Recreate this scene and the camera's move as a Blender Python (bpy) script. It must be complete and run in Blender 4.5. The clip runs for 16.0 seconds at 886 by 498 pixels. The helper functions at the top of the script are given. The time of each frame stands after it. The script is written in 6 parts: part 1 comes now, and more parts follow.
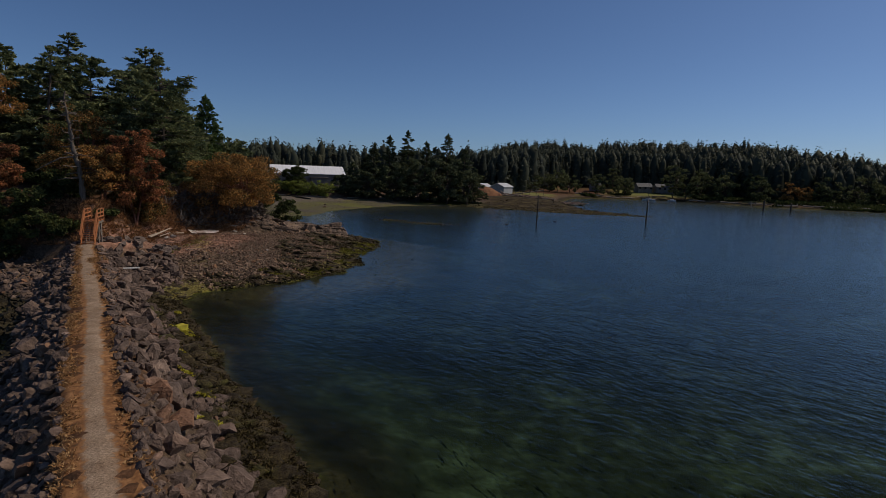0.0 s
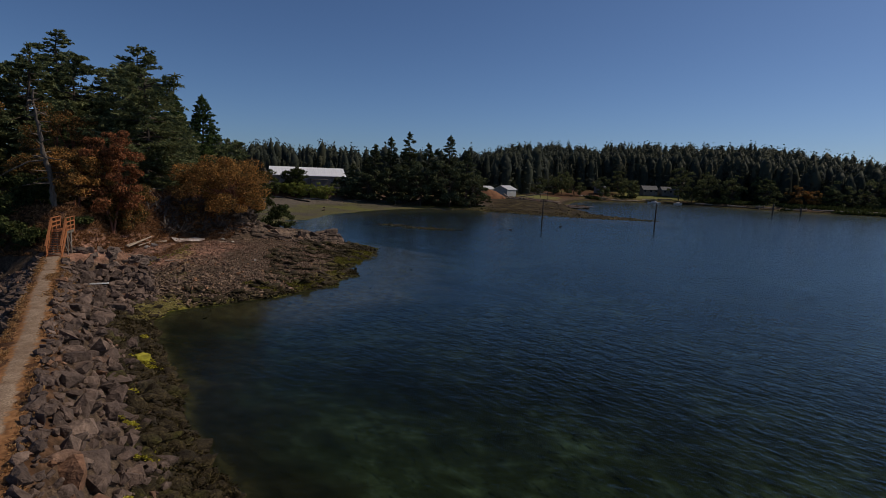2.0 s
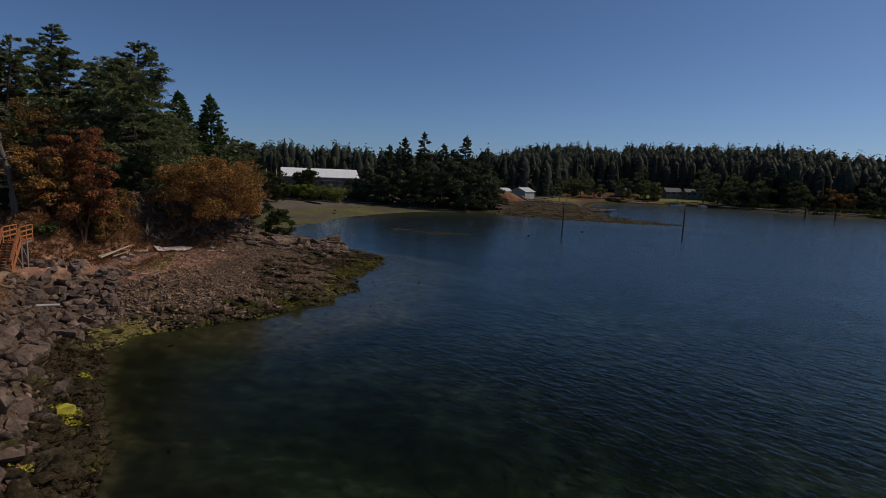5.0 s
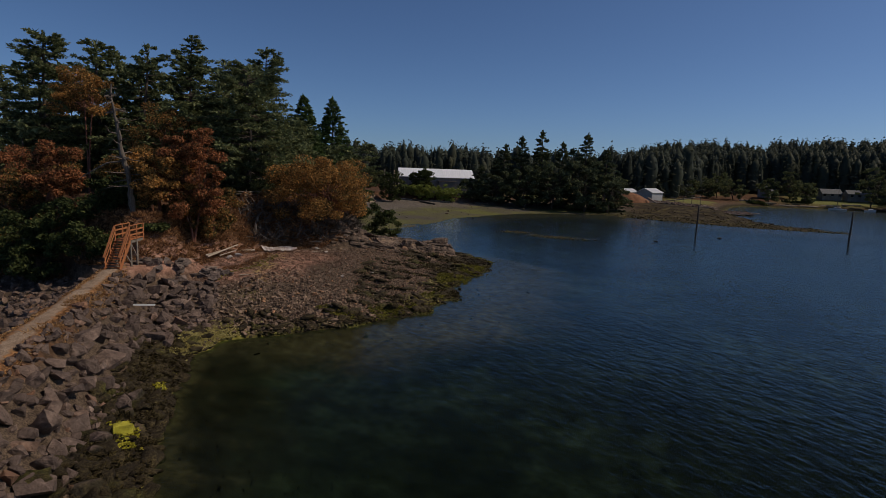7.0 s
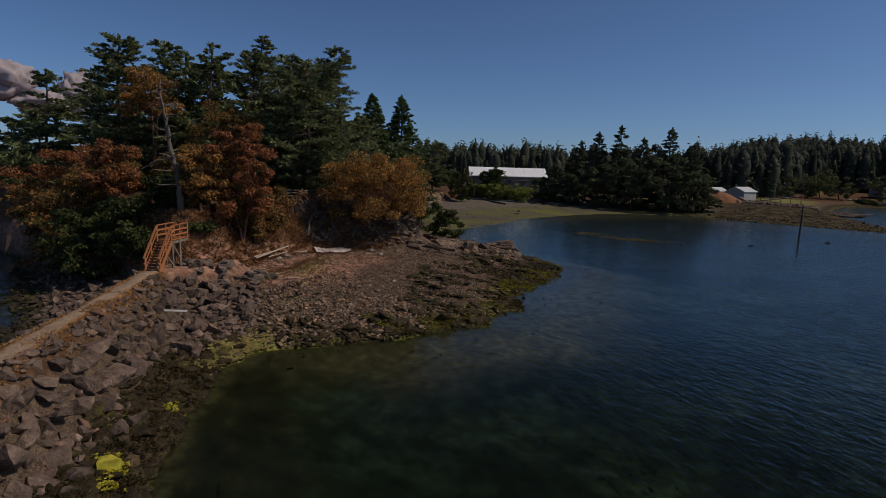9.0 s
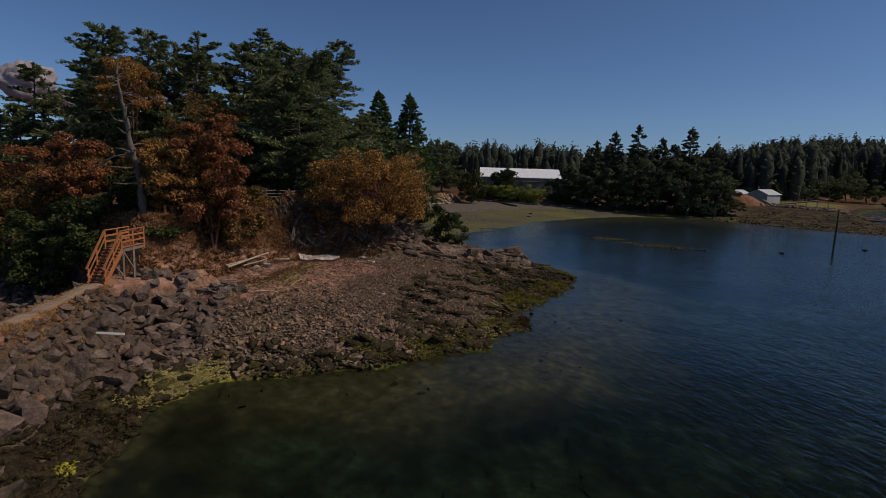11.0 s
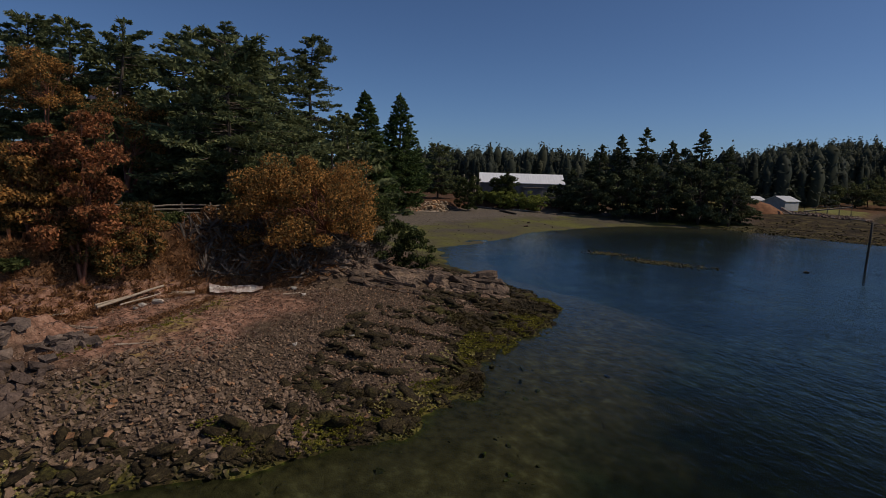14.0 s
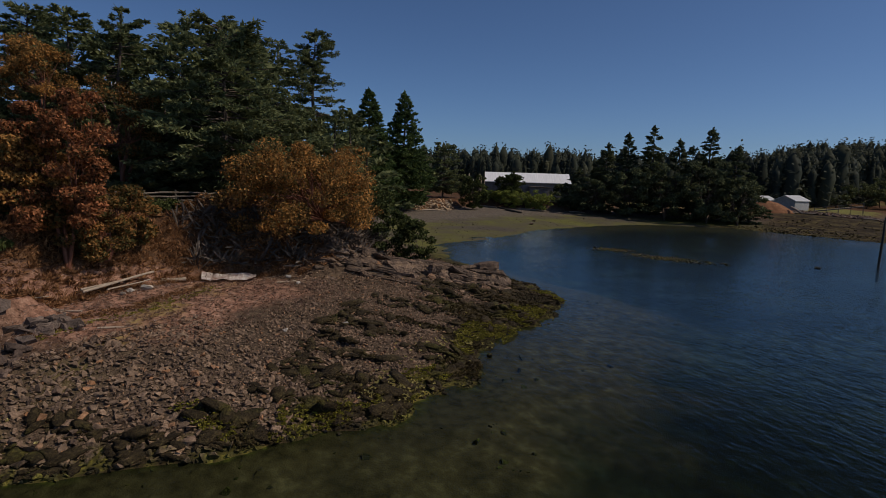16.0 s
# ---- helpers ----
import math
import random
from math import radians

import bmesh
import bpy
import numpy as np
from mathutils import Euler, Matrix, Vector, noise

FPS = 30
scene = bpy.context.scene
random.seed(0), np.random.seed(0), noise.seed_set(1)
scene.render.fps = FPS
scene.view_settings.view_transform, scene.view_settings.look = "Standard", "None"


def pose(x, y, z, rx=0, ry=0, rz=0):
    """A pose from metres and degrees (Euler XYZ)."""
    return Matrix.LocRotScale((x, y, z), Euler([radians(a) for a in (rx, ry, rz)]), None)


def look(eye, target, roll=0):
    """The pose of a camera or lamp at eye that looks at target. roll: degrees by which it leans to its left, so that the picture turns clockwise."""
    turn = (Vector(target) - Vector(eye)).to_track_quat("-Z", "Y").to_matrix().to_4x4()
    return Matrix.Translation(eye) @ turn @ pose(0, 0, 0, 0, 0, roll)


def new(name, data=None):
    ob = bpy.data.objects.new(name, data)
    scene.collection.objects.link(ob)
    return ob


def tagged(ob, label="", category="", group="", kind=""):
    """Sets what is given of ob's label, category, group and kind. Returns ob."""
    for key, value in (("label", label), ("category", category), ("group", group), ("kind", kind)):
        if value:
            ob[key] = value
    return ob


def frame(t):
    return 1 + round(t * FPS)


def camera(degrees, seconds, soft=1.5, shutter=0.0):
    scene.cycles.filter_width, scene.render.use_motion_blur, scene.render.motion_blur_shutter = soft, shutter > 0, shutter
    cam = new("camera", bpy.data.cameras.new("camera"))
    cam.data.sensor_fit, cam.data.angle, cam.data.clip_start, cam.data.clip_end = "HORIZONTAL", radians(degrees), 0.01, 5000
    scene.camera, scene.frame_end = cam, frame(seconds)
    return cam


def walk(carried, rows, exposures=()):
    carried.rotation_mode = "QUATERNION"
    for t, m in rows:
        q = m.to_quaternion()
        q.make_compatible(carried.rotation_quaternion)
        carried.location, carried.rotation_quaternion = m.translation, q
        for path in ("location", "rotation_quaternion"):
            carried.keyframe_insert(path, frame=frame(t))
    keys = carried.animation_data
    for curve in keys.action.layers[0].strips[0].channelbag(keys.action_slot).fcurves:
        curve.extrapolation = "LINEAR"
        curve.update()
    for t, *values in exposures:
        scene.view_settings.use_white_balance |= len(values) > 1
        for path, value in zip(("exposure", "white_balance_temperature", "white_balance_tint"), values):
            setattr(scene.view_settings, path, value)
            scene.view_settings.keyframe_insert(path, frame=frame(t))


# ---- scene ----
cam = camera(78.5, 16.0, soft=0.6)
PATH = [
    (0, (-0.117, 0.045, 10.458), (-0.28, 2.02, 10.187), 1.9),
    (0.5, (-0.084, 0.951, 10.53), (-0.251, 2.925, 10.262), 1.9),
    (1, (-0.139, 1.996, 10.656), (-0.308, 3.971, 10.387), 2.0),
    (1.5, (-0.199, 3.083, 10.772), (-0.369, 5.058, 10.504), 2.0),
    (2, (-0.258, 4.219, 10.907), (-0.431, 6.193, 10.64), 2.1),
    (2.5, (-0.295, 5.386, 10.991), (-0.471, 7.36, 10.725), 2.0),
    (3, (-0.415, 6.557, 11.043), (-0.592, 8.532, 10.778), 2.1),
    (5.5, (-0.259, 11.914, 11.086), (-0.549, 13.875, 10.821), 2.2),
    (6, (-0.299, 13.183, 11.093), (-0.692, 15.126, 10.825), 2.2),
    (6.5, (-0.364, 14.472, 10.998), (-0.878, 16.385, 10.724), 2.1),
    (7, (-0.403, 15.681, 10.989), (-1.054, 17.552, 10.71), 2.0),
    (7.5, (-0.438, 16.857, 10.956), (-1.208, 18.681, 10.672), 1.9),
    (8, (-0.547, 17.994, 10.898), (-1.379, 19.79, 10.61), 1.7),
    (10.5, (-2.103, 24.21, 10.499), (-3.039, 25.954, 10.215), 1.8),
    (11, (-2.445, 25.734, 10.52), (-3.386, 27.475, 10.236), 1.8),
    (11.5, (-2.65, 27.355, 10.574), (-3.596, 29.095, 10.292), 1.8),
    (12, (-2.789, 29.141, 10.674), (-3.741, 30.878, 10.394), 1.8),
    (12.5, (-2.861, 31.033, 10.793), (-3.815, 32.769, 10.514), 1.8),
    (13, (-2.872, 33.048, 10.939), (-3.832, 34.78, 10.661), 1.8),
    (13.5, (-3.009, 34.843, 11.145), (-3.979, 36.57, 10.871), 1.9),
    (14, (-3.005, 36.05, 11.17), (-3.982, 37.774, 10.898), 1.8),
    (14.5, (-2.961, 36.796, 10.993), (-3.951, 38.513, 10.723), 1.8),
    (15, (-2.919, 37.106, 10.668), (-3.915, 38.819, 10.401), 1.9),
    (15.5, (-2.919, 37.127, 10.328), (-3.916, 38.841, 10.063), 2.0),
    (16, (-2.916, 37.177, 9.981), (-3.916, 38.889, 9.719), 1.8),
]
walk(cam, [(t, look(e, a, r)) for t, e, a, r in PATH])

# ---- world, sun, exposure ----
SUN_AZ, SUN_EL = radians(69), radians(47)      # clockwise from +y
to_sun = Vector((math.sin(SUN_AZ) * math.cos(SUN_EL), math.cos(SUN_AZ) * math.cos(SUN_EL), math.sin(SUN_EL)))
world = bpy.data.worlds.new("sky")
scene.world = world
world.use_nodes = True
wn = world.node_tree
wn.nodes.clear()
sky = wn.nodes.new("ShaderNodeTexSky")
sky.sky_type, sky.sun_disc = "NISHITA", False
sky.sun_elevation, sky.sun_rotation = SUN_EL, SUN_AZ
sky.air_density, sky.dust_density, sky.ozone_density = 0.65, 0.7, 3.5
bg = wn.nodes.new("ShaderNodeBackground")
bg.inputs["Strength"].default_value = 0.116
wo = wn.nodes.new("ShaderNodeOutputWorld")
tint = wn.nodes.new("ShaderNodeMix")             # the deep blue of a polarised summer sky
tint.data_type, tint.blend_type = "RGBA", "MULTIPLY"
tint.inputs[0].default_value, tint.inputs[7].default_value = 1.0, (0.775, 0.915, 1.075, 1)
wn.links.new(sky.outputs[0], tint.inputs[6])
wn.links.new(tint.outputs[2], bg.inputs["Color"])
wn.links.new(bg.outputs[0], wo.inputs["Surface"])
sun = new("sun", bpy.data.lights.new("sun", "SUN"))
sun.data.energy, sun.data.angle, sun.data.color = 4.6, radians(0.5), (1.0, 0.86, 0.68)
sun.matrix_world = look(to_sun * 200, (0, 0, 0))
scene.view_settings.exposure = -0.85


# ---- mesh helpers ----
def mesh_of(name, V, F, mats=(), smooth=False):
    """A mesh from an array of places and an array of faces with one count of corners."""
    V, F = np.asarray(V, float), np.asarray(F, int)
    me = bpy.data.meshes.new(name)
    n, k = F.shape
    me.vertices.add(len(V))
    me.vertices.foreach_set("co", V.ravel())
    me.loops.add(n * k)
    me.loops.foreach_set("vertex_index", F.ravel())
    me.polygons.add(n)
    me.polygons.foreach_set("loop_start", np.arange(n) * k)
    me.update(calc_edges=True)
    me.validate()
    me.polygons.foreach_set("use_smooth", np.full(len(me.polygons), bool(smooth)))
    for m in mats:
        me.materials.append(m)
    return me


def part(name, data, material, parent=None, label="", smooth=False):
    """Links a bmesh, a mesh or (V, F) arrays as one mesh object under a thing or a part."""
    if isinstance(data, bmesh.types.BMesh):
        me = bpy.data.meshes.new(name)
        data.to_mesh(me)
        data.free()
        me.polygons.foreach_set("use_smooth", np.zeros(len(me.polygons), bool))
        me.materials.append(material)
    elif isinstance(data, tuple):
        me = mesh_of(name, data[0], data[1], [material], smooth)
    else:
        me = data
    if smooth:
        me.polygons.foreach_set("use_smooth", np.ones(len(me.polygons), bool))
    ob = new(name, me)
    ob.parent = parent
    return tagged(ob, label)


def thing(name, label, category, group="", kind="", at=(0, 0, 0), rz=0.0):
    ob = new(name)
    ob.empty_display_size = 0.3
    ob.location, ob.rotation_euler = at, (0, 0, rz)
    return tagged(ob, label, category, group, kind)


def join(chunks):
    """Joins (V, F) arrays into one."""
    n, Vs, Fs = 0, [], []
    for V, F in chunks:
        Vs.append(V)
        Fs.append(np.asarray(F) + n)
        n += len(V)
    return np.concatenate(Vs), np.concatenate(Fs)


def tube(P, R, k=6):
    """A tapered tube along the places P with radii R, in quads."""
    P, R = np.asarray(P, float), np.asarray(R, float)
    d = np.gradient(P, axis=0)
    d /= np.linalg.norm(d, axis=1)[:, None] + 1e-9
    ref = np.where(np.abs(d[:, 2:3]) > 0.9, np.array([[1.0, 0, 0]]), np.array([[0, 0, 1.0]]))
    a = np.cross(d, ref)
    a /= np.linalg.norm(a, axis=1)[:, None] + 1e-9
    b = np.cross(d, a)
    th = np.arange(k) * 2 * np.pi / k
    V = P[:, None] + R[:, None, None] * (a[:, None] * np.cos(th)[None, :, None] + b[:, None] * np.sin(th)[None, :, None])
    n = len(P)
    i, j = np.meshgrid(np.arange(n - 1), np.arange(k), indexing="ij")
    F = np.stack([i * k + j, i * k + (j + 1) % k, (i + 1) * k + (j + 1) % k, (i + 1) * k + j], -1).reshape(-1, 4)
    return V.reshape(-1, 3), F


def box(bm, x0, y0, z0, x1, y1, z1, bevel=0.0, m=None):
    r = bmesh.ops.create_cube(bm, size=1.0, matrix=Matrix.Translation(((x0 + x1) / 2, (y0 + y1) / 2, (z0 + z1) / 2)) @ Matrix.Diagonal((abs(x1 - x0), abs(y1 - y0), abs(z1 - z0), 1)))
    if bevel:
        es = list({e for v in r["verts"] for e in v.link_edges})
        nv = bmesh.ops.bevel(bm, geom=es, offset=bevel, segments=1, affect="EDGES")
        vs = nv["verts"]
    else:
        vs = r["verts"]
    if m is not None:
        bmesh.ops.transform(bm, matrix=m, verts=list({v for v in vs} | {v for v in r["verts"] if v.is_valid}))
    return bm


def beam(p, q, w, h, bevel=0.008):
    """A sawn timber from p to q, w wide and h deep, as a bmesh."""
    p, q = Vector(p), Vector(q)
    L = (q - p).length
    bm = bmesh.new()
    box(bm, -w / 2, -h / 2, 0, w / 2, h / 2, L, bevel)
    turn = (q - p).to_track_quat("Z", "Y").to_matrix().to_4x4()
    bmesh.ops.transform(bm, matrix=Matrix.Translation(p) @ turn, verts=bm.verts)
    return bm


# ---- value noise on arrays ----
def vnoise(x, y, scale, seed=0):
    x, y = np.asarray(x) / scale, np.asarray(y) / scale
    xi, yi = np.floor(x).astype(int), np.floor(y).astype(int)
    fx, fy = x - xi, y - yi
    fx, fy = fx * fx * (3 - 2 * fx), fy * fy * (3 - 2 * fy)

    def hsh(a, b):
        n = (a * 374761393 + b * 668265263 + seed * 1442695041) & 0x7FFFFFFF
        n = ((n ^ (n >> 13)) * 1274126177) & 0x7FFFFFFF
        return ((n ^ (n >> 16)) & 0xFFFF) / 65535.0
    return ((hsh(xi, yi) * (1 - fx) + hsh(xi + 1, yi) * fx) * (1 - fy) + (hsh(xi, yi + 1) * (1 - fx) + hsh(xi + 1, yi + 1) * fx) * fy) * 2 - 1


def fbm(x, y, scale, n=3, seed=0):
    return sum(vnoise(x, y, scale / 2 ** i, seed + i) / 2 ** i for i in range(n))


def smooth01(a, b, x):
    t = np.clip((x - a) / (b - a), 0, 1)
    return t * t * (3 - 2 * t)


def inside_distance(poly, x, y):
    """Distance to the polygon's edge, positive inside."""
    P = np.array(poly, float)
    Q = np.roll(P, -1, axis=0)
    best = np.full(np.shape(x), 1e9)
    ins = np.zeros(np.shape(x), bool)
    for (ax, ay), (bx, by) in zip(P, Q):
        dx, dy = bx - ax, by - ay
        t = np.clip(((x - ax) * dx + (y - ay) * dy) / (dx * dx + dy * dy), 0, 1)
        best = np.minimum(best, (x - ax - t * dx) ** 2 + (y - ay - t * dy) ** 2)
        if ay != by:
            c = ((ay > y) != (by > y)) & (x < (bx - ax) * (y - ay) / (by - ay) + ax)
            ins ^= c
    return np.where(ins, 1, -1) * np.sqrt(best)


# ---- the plan: shore, bank and causeway ----
SHORE = [(40, -43), (6, 0.5), (-6, 15.8), (-9.6, 20), (-14.9, 27.2), (-18.3, 31.9), (-22.8, 38), (-24, 42), (-21.4, 45.5), (-18.5, 48.2),
         (-15.5, 55), (-15.6, 62), (-16, 71), (-16.3, 80.5), (-20, 84.5), (-26, 88), (-35, 95), (-43, 107), (-42, 120), (-41, 138),
         (-36, 162), (-24, 180), (-8, 184), (14, 171.5), (31, 166.5), (48, 166), (46, 172), (34, 190), (30, 229), (38, 275),
         (47, 305), (75, 319), (105, 316), (119, 289), (142, 270), (176, 258), (300, 225), (900, 100), (2500, 0), (2500, 3500),
         (-2500, 3500), (-2500, 300), (-400, 120), (-90, 60)]
SHORE += [(-56.4, 46.2), (-43.6, 40.6), (-37, 35.6), (-25.3, 25.3), (-13, 7.5), (32, -49)]
BANK = [(-400, 125), (-120, 64), (-58, 50), (-46, 46.5), (-35.9, 46.2), (-35.6, 50), (-36.2, 54), (-36.0, 58.5), (-34.6, 63.0), (-31.8, 66),
        (-30.5, 70), (-33, 77), (-44, 89), (-58, 101), (-72, 122), (-84, 140), (-86.5, 147), (-84.6, 150.6), (-75.4, 164.2), (-77, 184),
        (-58, 187), (-46, 193), (-400, 215)]
LEDGE_A, LEDGE_B = np.array([-31.0, 69.8]), np.array([-22.4, 79.4])
PATH_A, PATH_DIR = np.array([-7.8, 9.8]), np.array([-0.619, 0.785])
PATH_N = np.array([0.785, 0.619])
PATH_END = 43.5                                  # metres from PATH_A to the foot of the stairs
TOP = 3.62


def along(x, y):
    dx, dy = x - PATH_A[0], y - PATH_A[1]
    return dx * PATH_DIR[0] + dy * PATH_DIR[1], dx * PATH_N[0] + dy * PATH_N[1]


def height(x, y):
    x, y = np.asarray(x, float), np.asarray(y, float)
    d = inside_distance(SHORE, x + 0.5 * fbm(x, y, 2.5, 2, 3) * smooth01(200, 100, y), y + 0.5 * fbm(x, y, 2.5, 2, 9) * smooth01(200, 100, y))
    mud = smooth01(88, 108, y) * smooth01(215, 190, y)
    slope = (0.19 + 0.09 * smooth01(58, 48, y)) * (1 - mud) + 0.042 * mud
    cap = 3.0 * (1 - mud) + 1.7 * mud
    land = slope * d
    land = np.where(land > 0.6 * cap, cap - 0.4 * cap * np.exp(-(land / cap - 0.6) / 0.4), land)
    far = smooth01(185, 215, y + 0.12 * np.maximum(x, 0))
    hill = np.clip((d - 22) * (0.03 + 0.09 * smooth01(-60, 60, x)), 0, 19) + 2.2 * smooth01(1, 8, d)
    east = 1 - 0.62 * smooth01(0.40, 0.78, x / np.maximum(y, 1))
    land = np.maximum(land, far * hill * east)
    sea = np.maximum(d * (0.16 - 0.07 * smooth01(46, 56, y) * smooth01(95, 80, y)), -1.5 + d * 0.012)
    sea = np.maximum(sea, -4.0) + 0.12 * fbm(x, y, 3.0, 2, 21) * smooth01(0, -3, d)
    h = np.where(d > 0, land, sea)
    s, p = along(x, y)
    edge = np.where(p > 0, 0.95 + 3.4 * smooth01(41, 46, s), 0.75) + 0.2 * vnoise(s, p * 0, 2.3, 5)
    grade = np.where(p > 0, 1.05, 1.0)
    fall = np.maximum(np.abs(p + 0.05) - edge, 0)
    crest = TOP - fall * grade - 0.05 * np.minimum(np.abs(p), 1)
    crest = np.maximum(crest, np.where(p > 0, 2.05 - 0.42 * fall, -9))
    crest = crest - 3 * np.maximum(s - PATH_END - 4, 0)
    h = np.maximum(h, np.maximum(crest, -4))
    b = inside_distance(BANK, x + 0.8 * fbm(x, y, 4, 2, 31), y + 0.8 * fbm(x, y, 4, 2, 37))
    bank = 2.6 + np.minimum((b + 0.6) * 1.5, 4.2) + np.clip((b - 3) * 0.06, 0, 2.5)
    bank = bank * smooth01(135, 100, y) + (1 - smooth01(135, 100, y)) * (1.2 + np.minimum(b * 1.4, 2.6) + np.clip((b - 3) * 0.02, 0, 2))
    h = np.where(b > -0.6, np.maximum(h, bank), h)
    lv = LEDGE_B - LEDGE_A
    ll = np.hypot(*lv)
    lu = ((x - LEDGE_A[0]) * lv[0] + (y - LEDGE_A[1]) * lv[1]) / ll
    lp = np.abs((x - LEDGE_A[0]) * lv[1] - (y - LEDGE_A[1]) * lv[0]) / ll
    crag = 3.45 - 0.15 * lu - np.maximum(lp - 0.6, 0) * 0.9 - 2 * np.maximum(lu - ll, 0) - 0.5 * np.maximum(-lu - 1, 0)
    h = np.maximum(h, np.where(y > 60, crag + 0.35 * fbm(x, y, 1.6, 2, 53), -9))
    rough = 0.06 * fbm(x, y, 1.2, 3, 41) + 0.10 * fbm(x, y, 5, 2, 47)
    return h + rough * np.where(np.abs(p) < 0.6, np.where(s < PATH_END, 0.25, 1), 1)


def off_ledge(x, y):
    """Metres from the line of the rock outcrop."""
    lv = LEDGE_B - LEDGE_A
    t = np.clip(((x - LEDGE_A[0]) * lv[0] + (y - LEDGE_A[1]) * lv[1]) / (lv @ lv), 0, 1)
    return np.hypot(x - LEDGE_A[0] - t * lv[0], y - LEDGE_A[1] - t * lv[1])


def ground_z(x, y):
    return float(height(np.array([x]), np.array([y]))[0])


# ---- materials ----
def material(name, rough=0.9, metal=0.0, spec=0.3):
    m = bpy.data.materials.new(name)
    m.use_nodes = True
    b = m.node_tree.nodes["Principled BSDF"]
    b.inputs["Roughness"].default_value, b.inputs["Metallic"].default_value = rough, metal
    b.inputs["Specular IOR Level"].default_value = spec
    return m, m.node_tree, b


def node(nt, kind, **inputs):
    n = nt.nodes.new("ShaderNode" + kind)
    for k, v in inputs.items():
        key = k.replace("_", " ")
        if isinstance(v, bpy.types.NodeSocket):
            nt.links.new(v, n.inputs[key])
        else:
            n.inputs[key].default_value = v
    return n


def noise_of(nt, scale, detail=4.0, vec=None, rough=0.6):
    if vec is None:
        vec = node(nt, "NewGeometry").outputs["Position"]
    return node(nt, "TexNoise", Scale=scale, Detail=detail, Roughness=rough, Vector=vec).outputs["Fac"]


def ramp(nt, fac, *stops):
    n = nt.nodes.new("ShaderNodeValToRGB")
    nt.links.new(fac, n.inputs[0])
    e = n.color_ramp.elements
    while len(e) < len(stops):
        e.new(0.5)
    for el, (pos, c) in zip(e, stops):
        el.position = pos
        el.color = (*c, 1) if len(c) == 3 else (c[0],) * 3 + (1,)
    return n.outputs["Color"]


def mix(nt, fac, a, b, how="MIX"):
    n = nt.nodes.new("ShaderNodeMix")
    n.data_type, n.blend_type = "RGBA", how
    for sock, v in ((n.inputs[0], fac), (n.inputs[6], a), (n.inputs[7], b)):
        if isinstance(v, bpy.types.NodeSocket):
            nt.links.new(v, sock)
        elif isinstance(v, tuple):
            sock.default_value = (*v, 1)
        else:
            sock.default_value = v
    return n.outputs[2]


def calc(nt, op, a, b=0.0, c=0.0):
    n = nt.nodes.new("ShaderNodeMath")
    n.operation = op
    for s, v in zip(n.inputs, (a, b, c)):
        if isinstance(v, bpy.types.NodeSocket):
            nt.links.new(v, s)
        else:
            s.default_value = v
    return n.outputs[0]


def remap(nt, v, a, b, c=0.0, d=1.0):
    n = nt.nodes.new("ShaderNodeMapRange")
    n.interpolation_type = "SMOOTHSTEP"
    nt.links.new(v, n.inputs[0])
    for i, q in zip((1, 2, 3, 4), (a, b, c, d)):
        n.inputs[i].default_value = q
    return n.outputs[0]


def relief(nt, b, h, strength=0.5, dist=0.05):
    n = node(nt, "Bump", Strength=strength, Distance=dist, Height=h)
    nt.links.new(n.outputs[0], b.inputs["Normal"])


def tide(nt, colour, line=0.95, sway=1.6, point=0.0, toe=0.0):
    """Rockweed, green algae and bare rock by the height above the water."""
    pos = node(nt, "NewGeometry").outputs["Position"]
    z = node(nt, "SeparateXYZ", Vector=pos).outputs["Z"]
    if point:      # streaks that follow the beach
        turn = node(nt, "Mapping", Vector=pos)
        turn.inputs["Rotation"].default_value = (0, 0, radians(-24))
        thin = node(nt, "Mapping", Vector=turn.outputs[0])
        thin.inputs["Scale"].default_value = (0.36, 1.25, 0.5)
        wob = noise_of(nt, 0.75, 4, thin.outputs[0], 0.65)
    else:
        wob = noise_of(nt, 0.45, 3, pos)
    zz = calc(nt, "ADD", z, calc(nt, "MULTIPLY", calc(nt, "SUBTRACT", wob, 0.5), sway))
    if point:      # weed grows higher on the flat, wave-washed point
        y = node(nt, "SeparateXYZ", Vector=pos).outputs["Y"]
        zz = calc(nt, "SUBTRACT", zz, remap(nt, y, 56, 74, 0.0, point))
    if toe:        # bare rock comes lower where the causeway meets the cove
        zz = calc(nt, "ADD", zz, remap(nt, node(nt, "SeparateXYZ", Vector=pos).outputs["Y"], 33, 41, 0.0, toe))
    weed = ramp(nt, noise_of(nt, 5, 5, pos), (0.35, (0.012, 0.009, 0.005)), (0.55, (0.034, 0.026, 0.012)), (0.75, (0.082, 0.062, 0.027)))
    green = ramp(nt, noise_of(nt, 3, 4, pos), (0.34, (0.025, 0.022, 0.009)), (0.55, (0.085, 0.075, 0.02)), (0.74, (0.26, 0.23, 0.045)))
    c = mix(nt, remap(nt, zz, line + 0.1, line - 0.15), colour, weed)
    low = calc(nt, "MULTIPLY", remap(nt, calc(nt, "SUBTRACT", z, calc(nt, "MULTIPLY", calc(nt, "SUBTRACT", wob, 0.5), 0.8)), 0.5, 0.12), remap(nt, noise_of(nt, 0.5, 3, pos), 0.42 if point else 0.52, 0.57 if point else 0.66))
    return mix(nt, low, c, green)


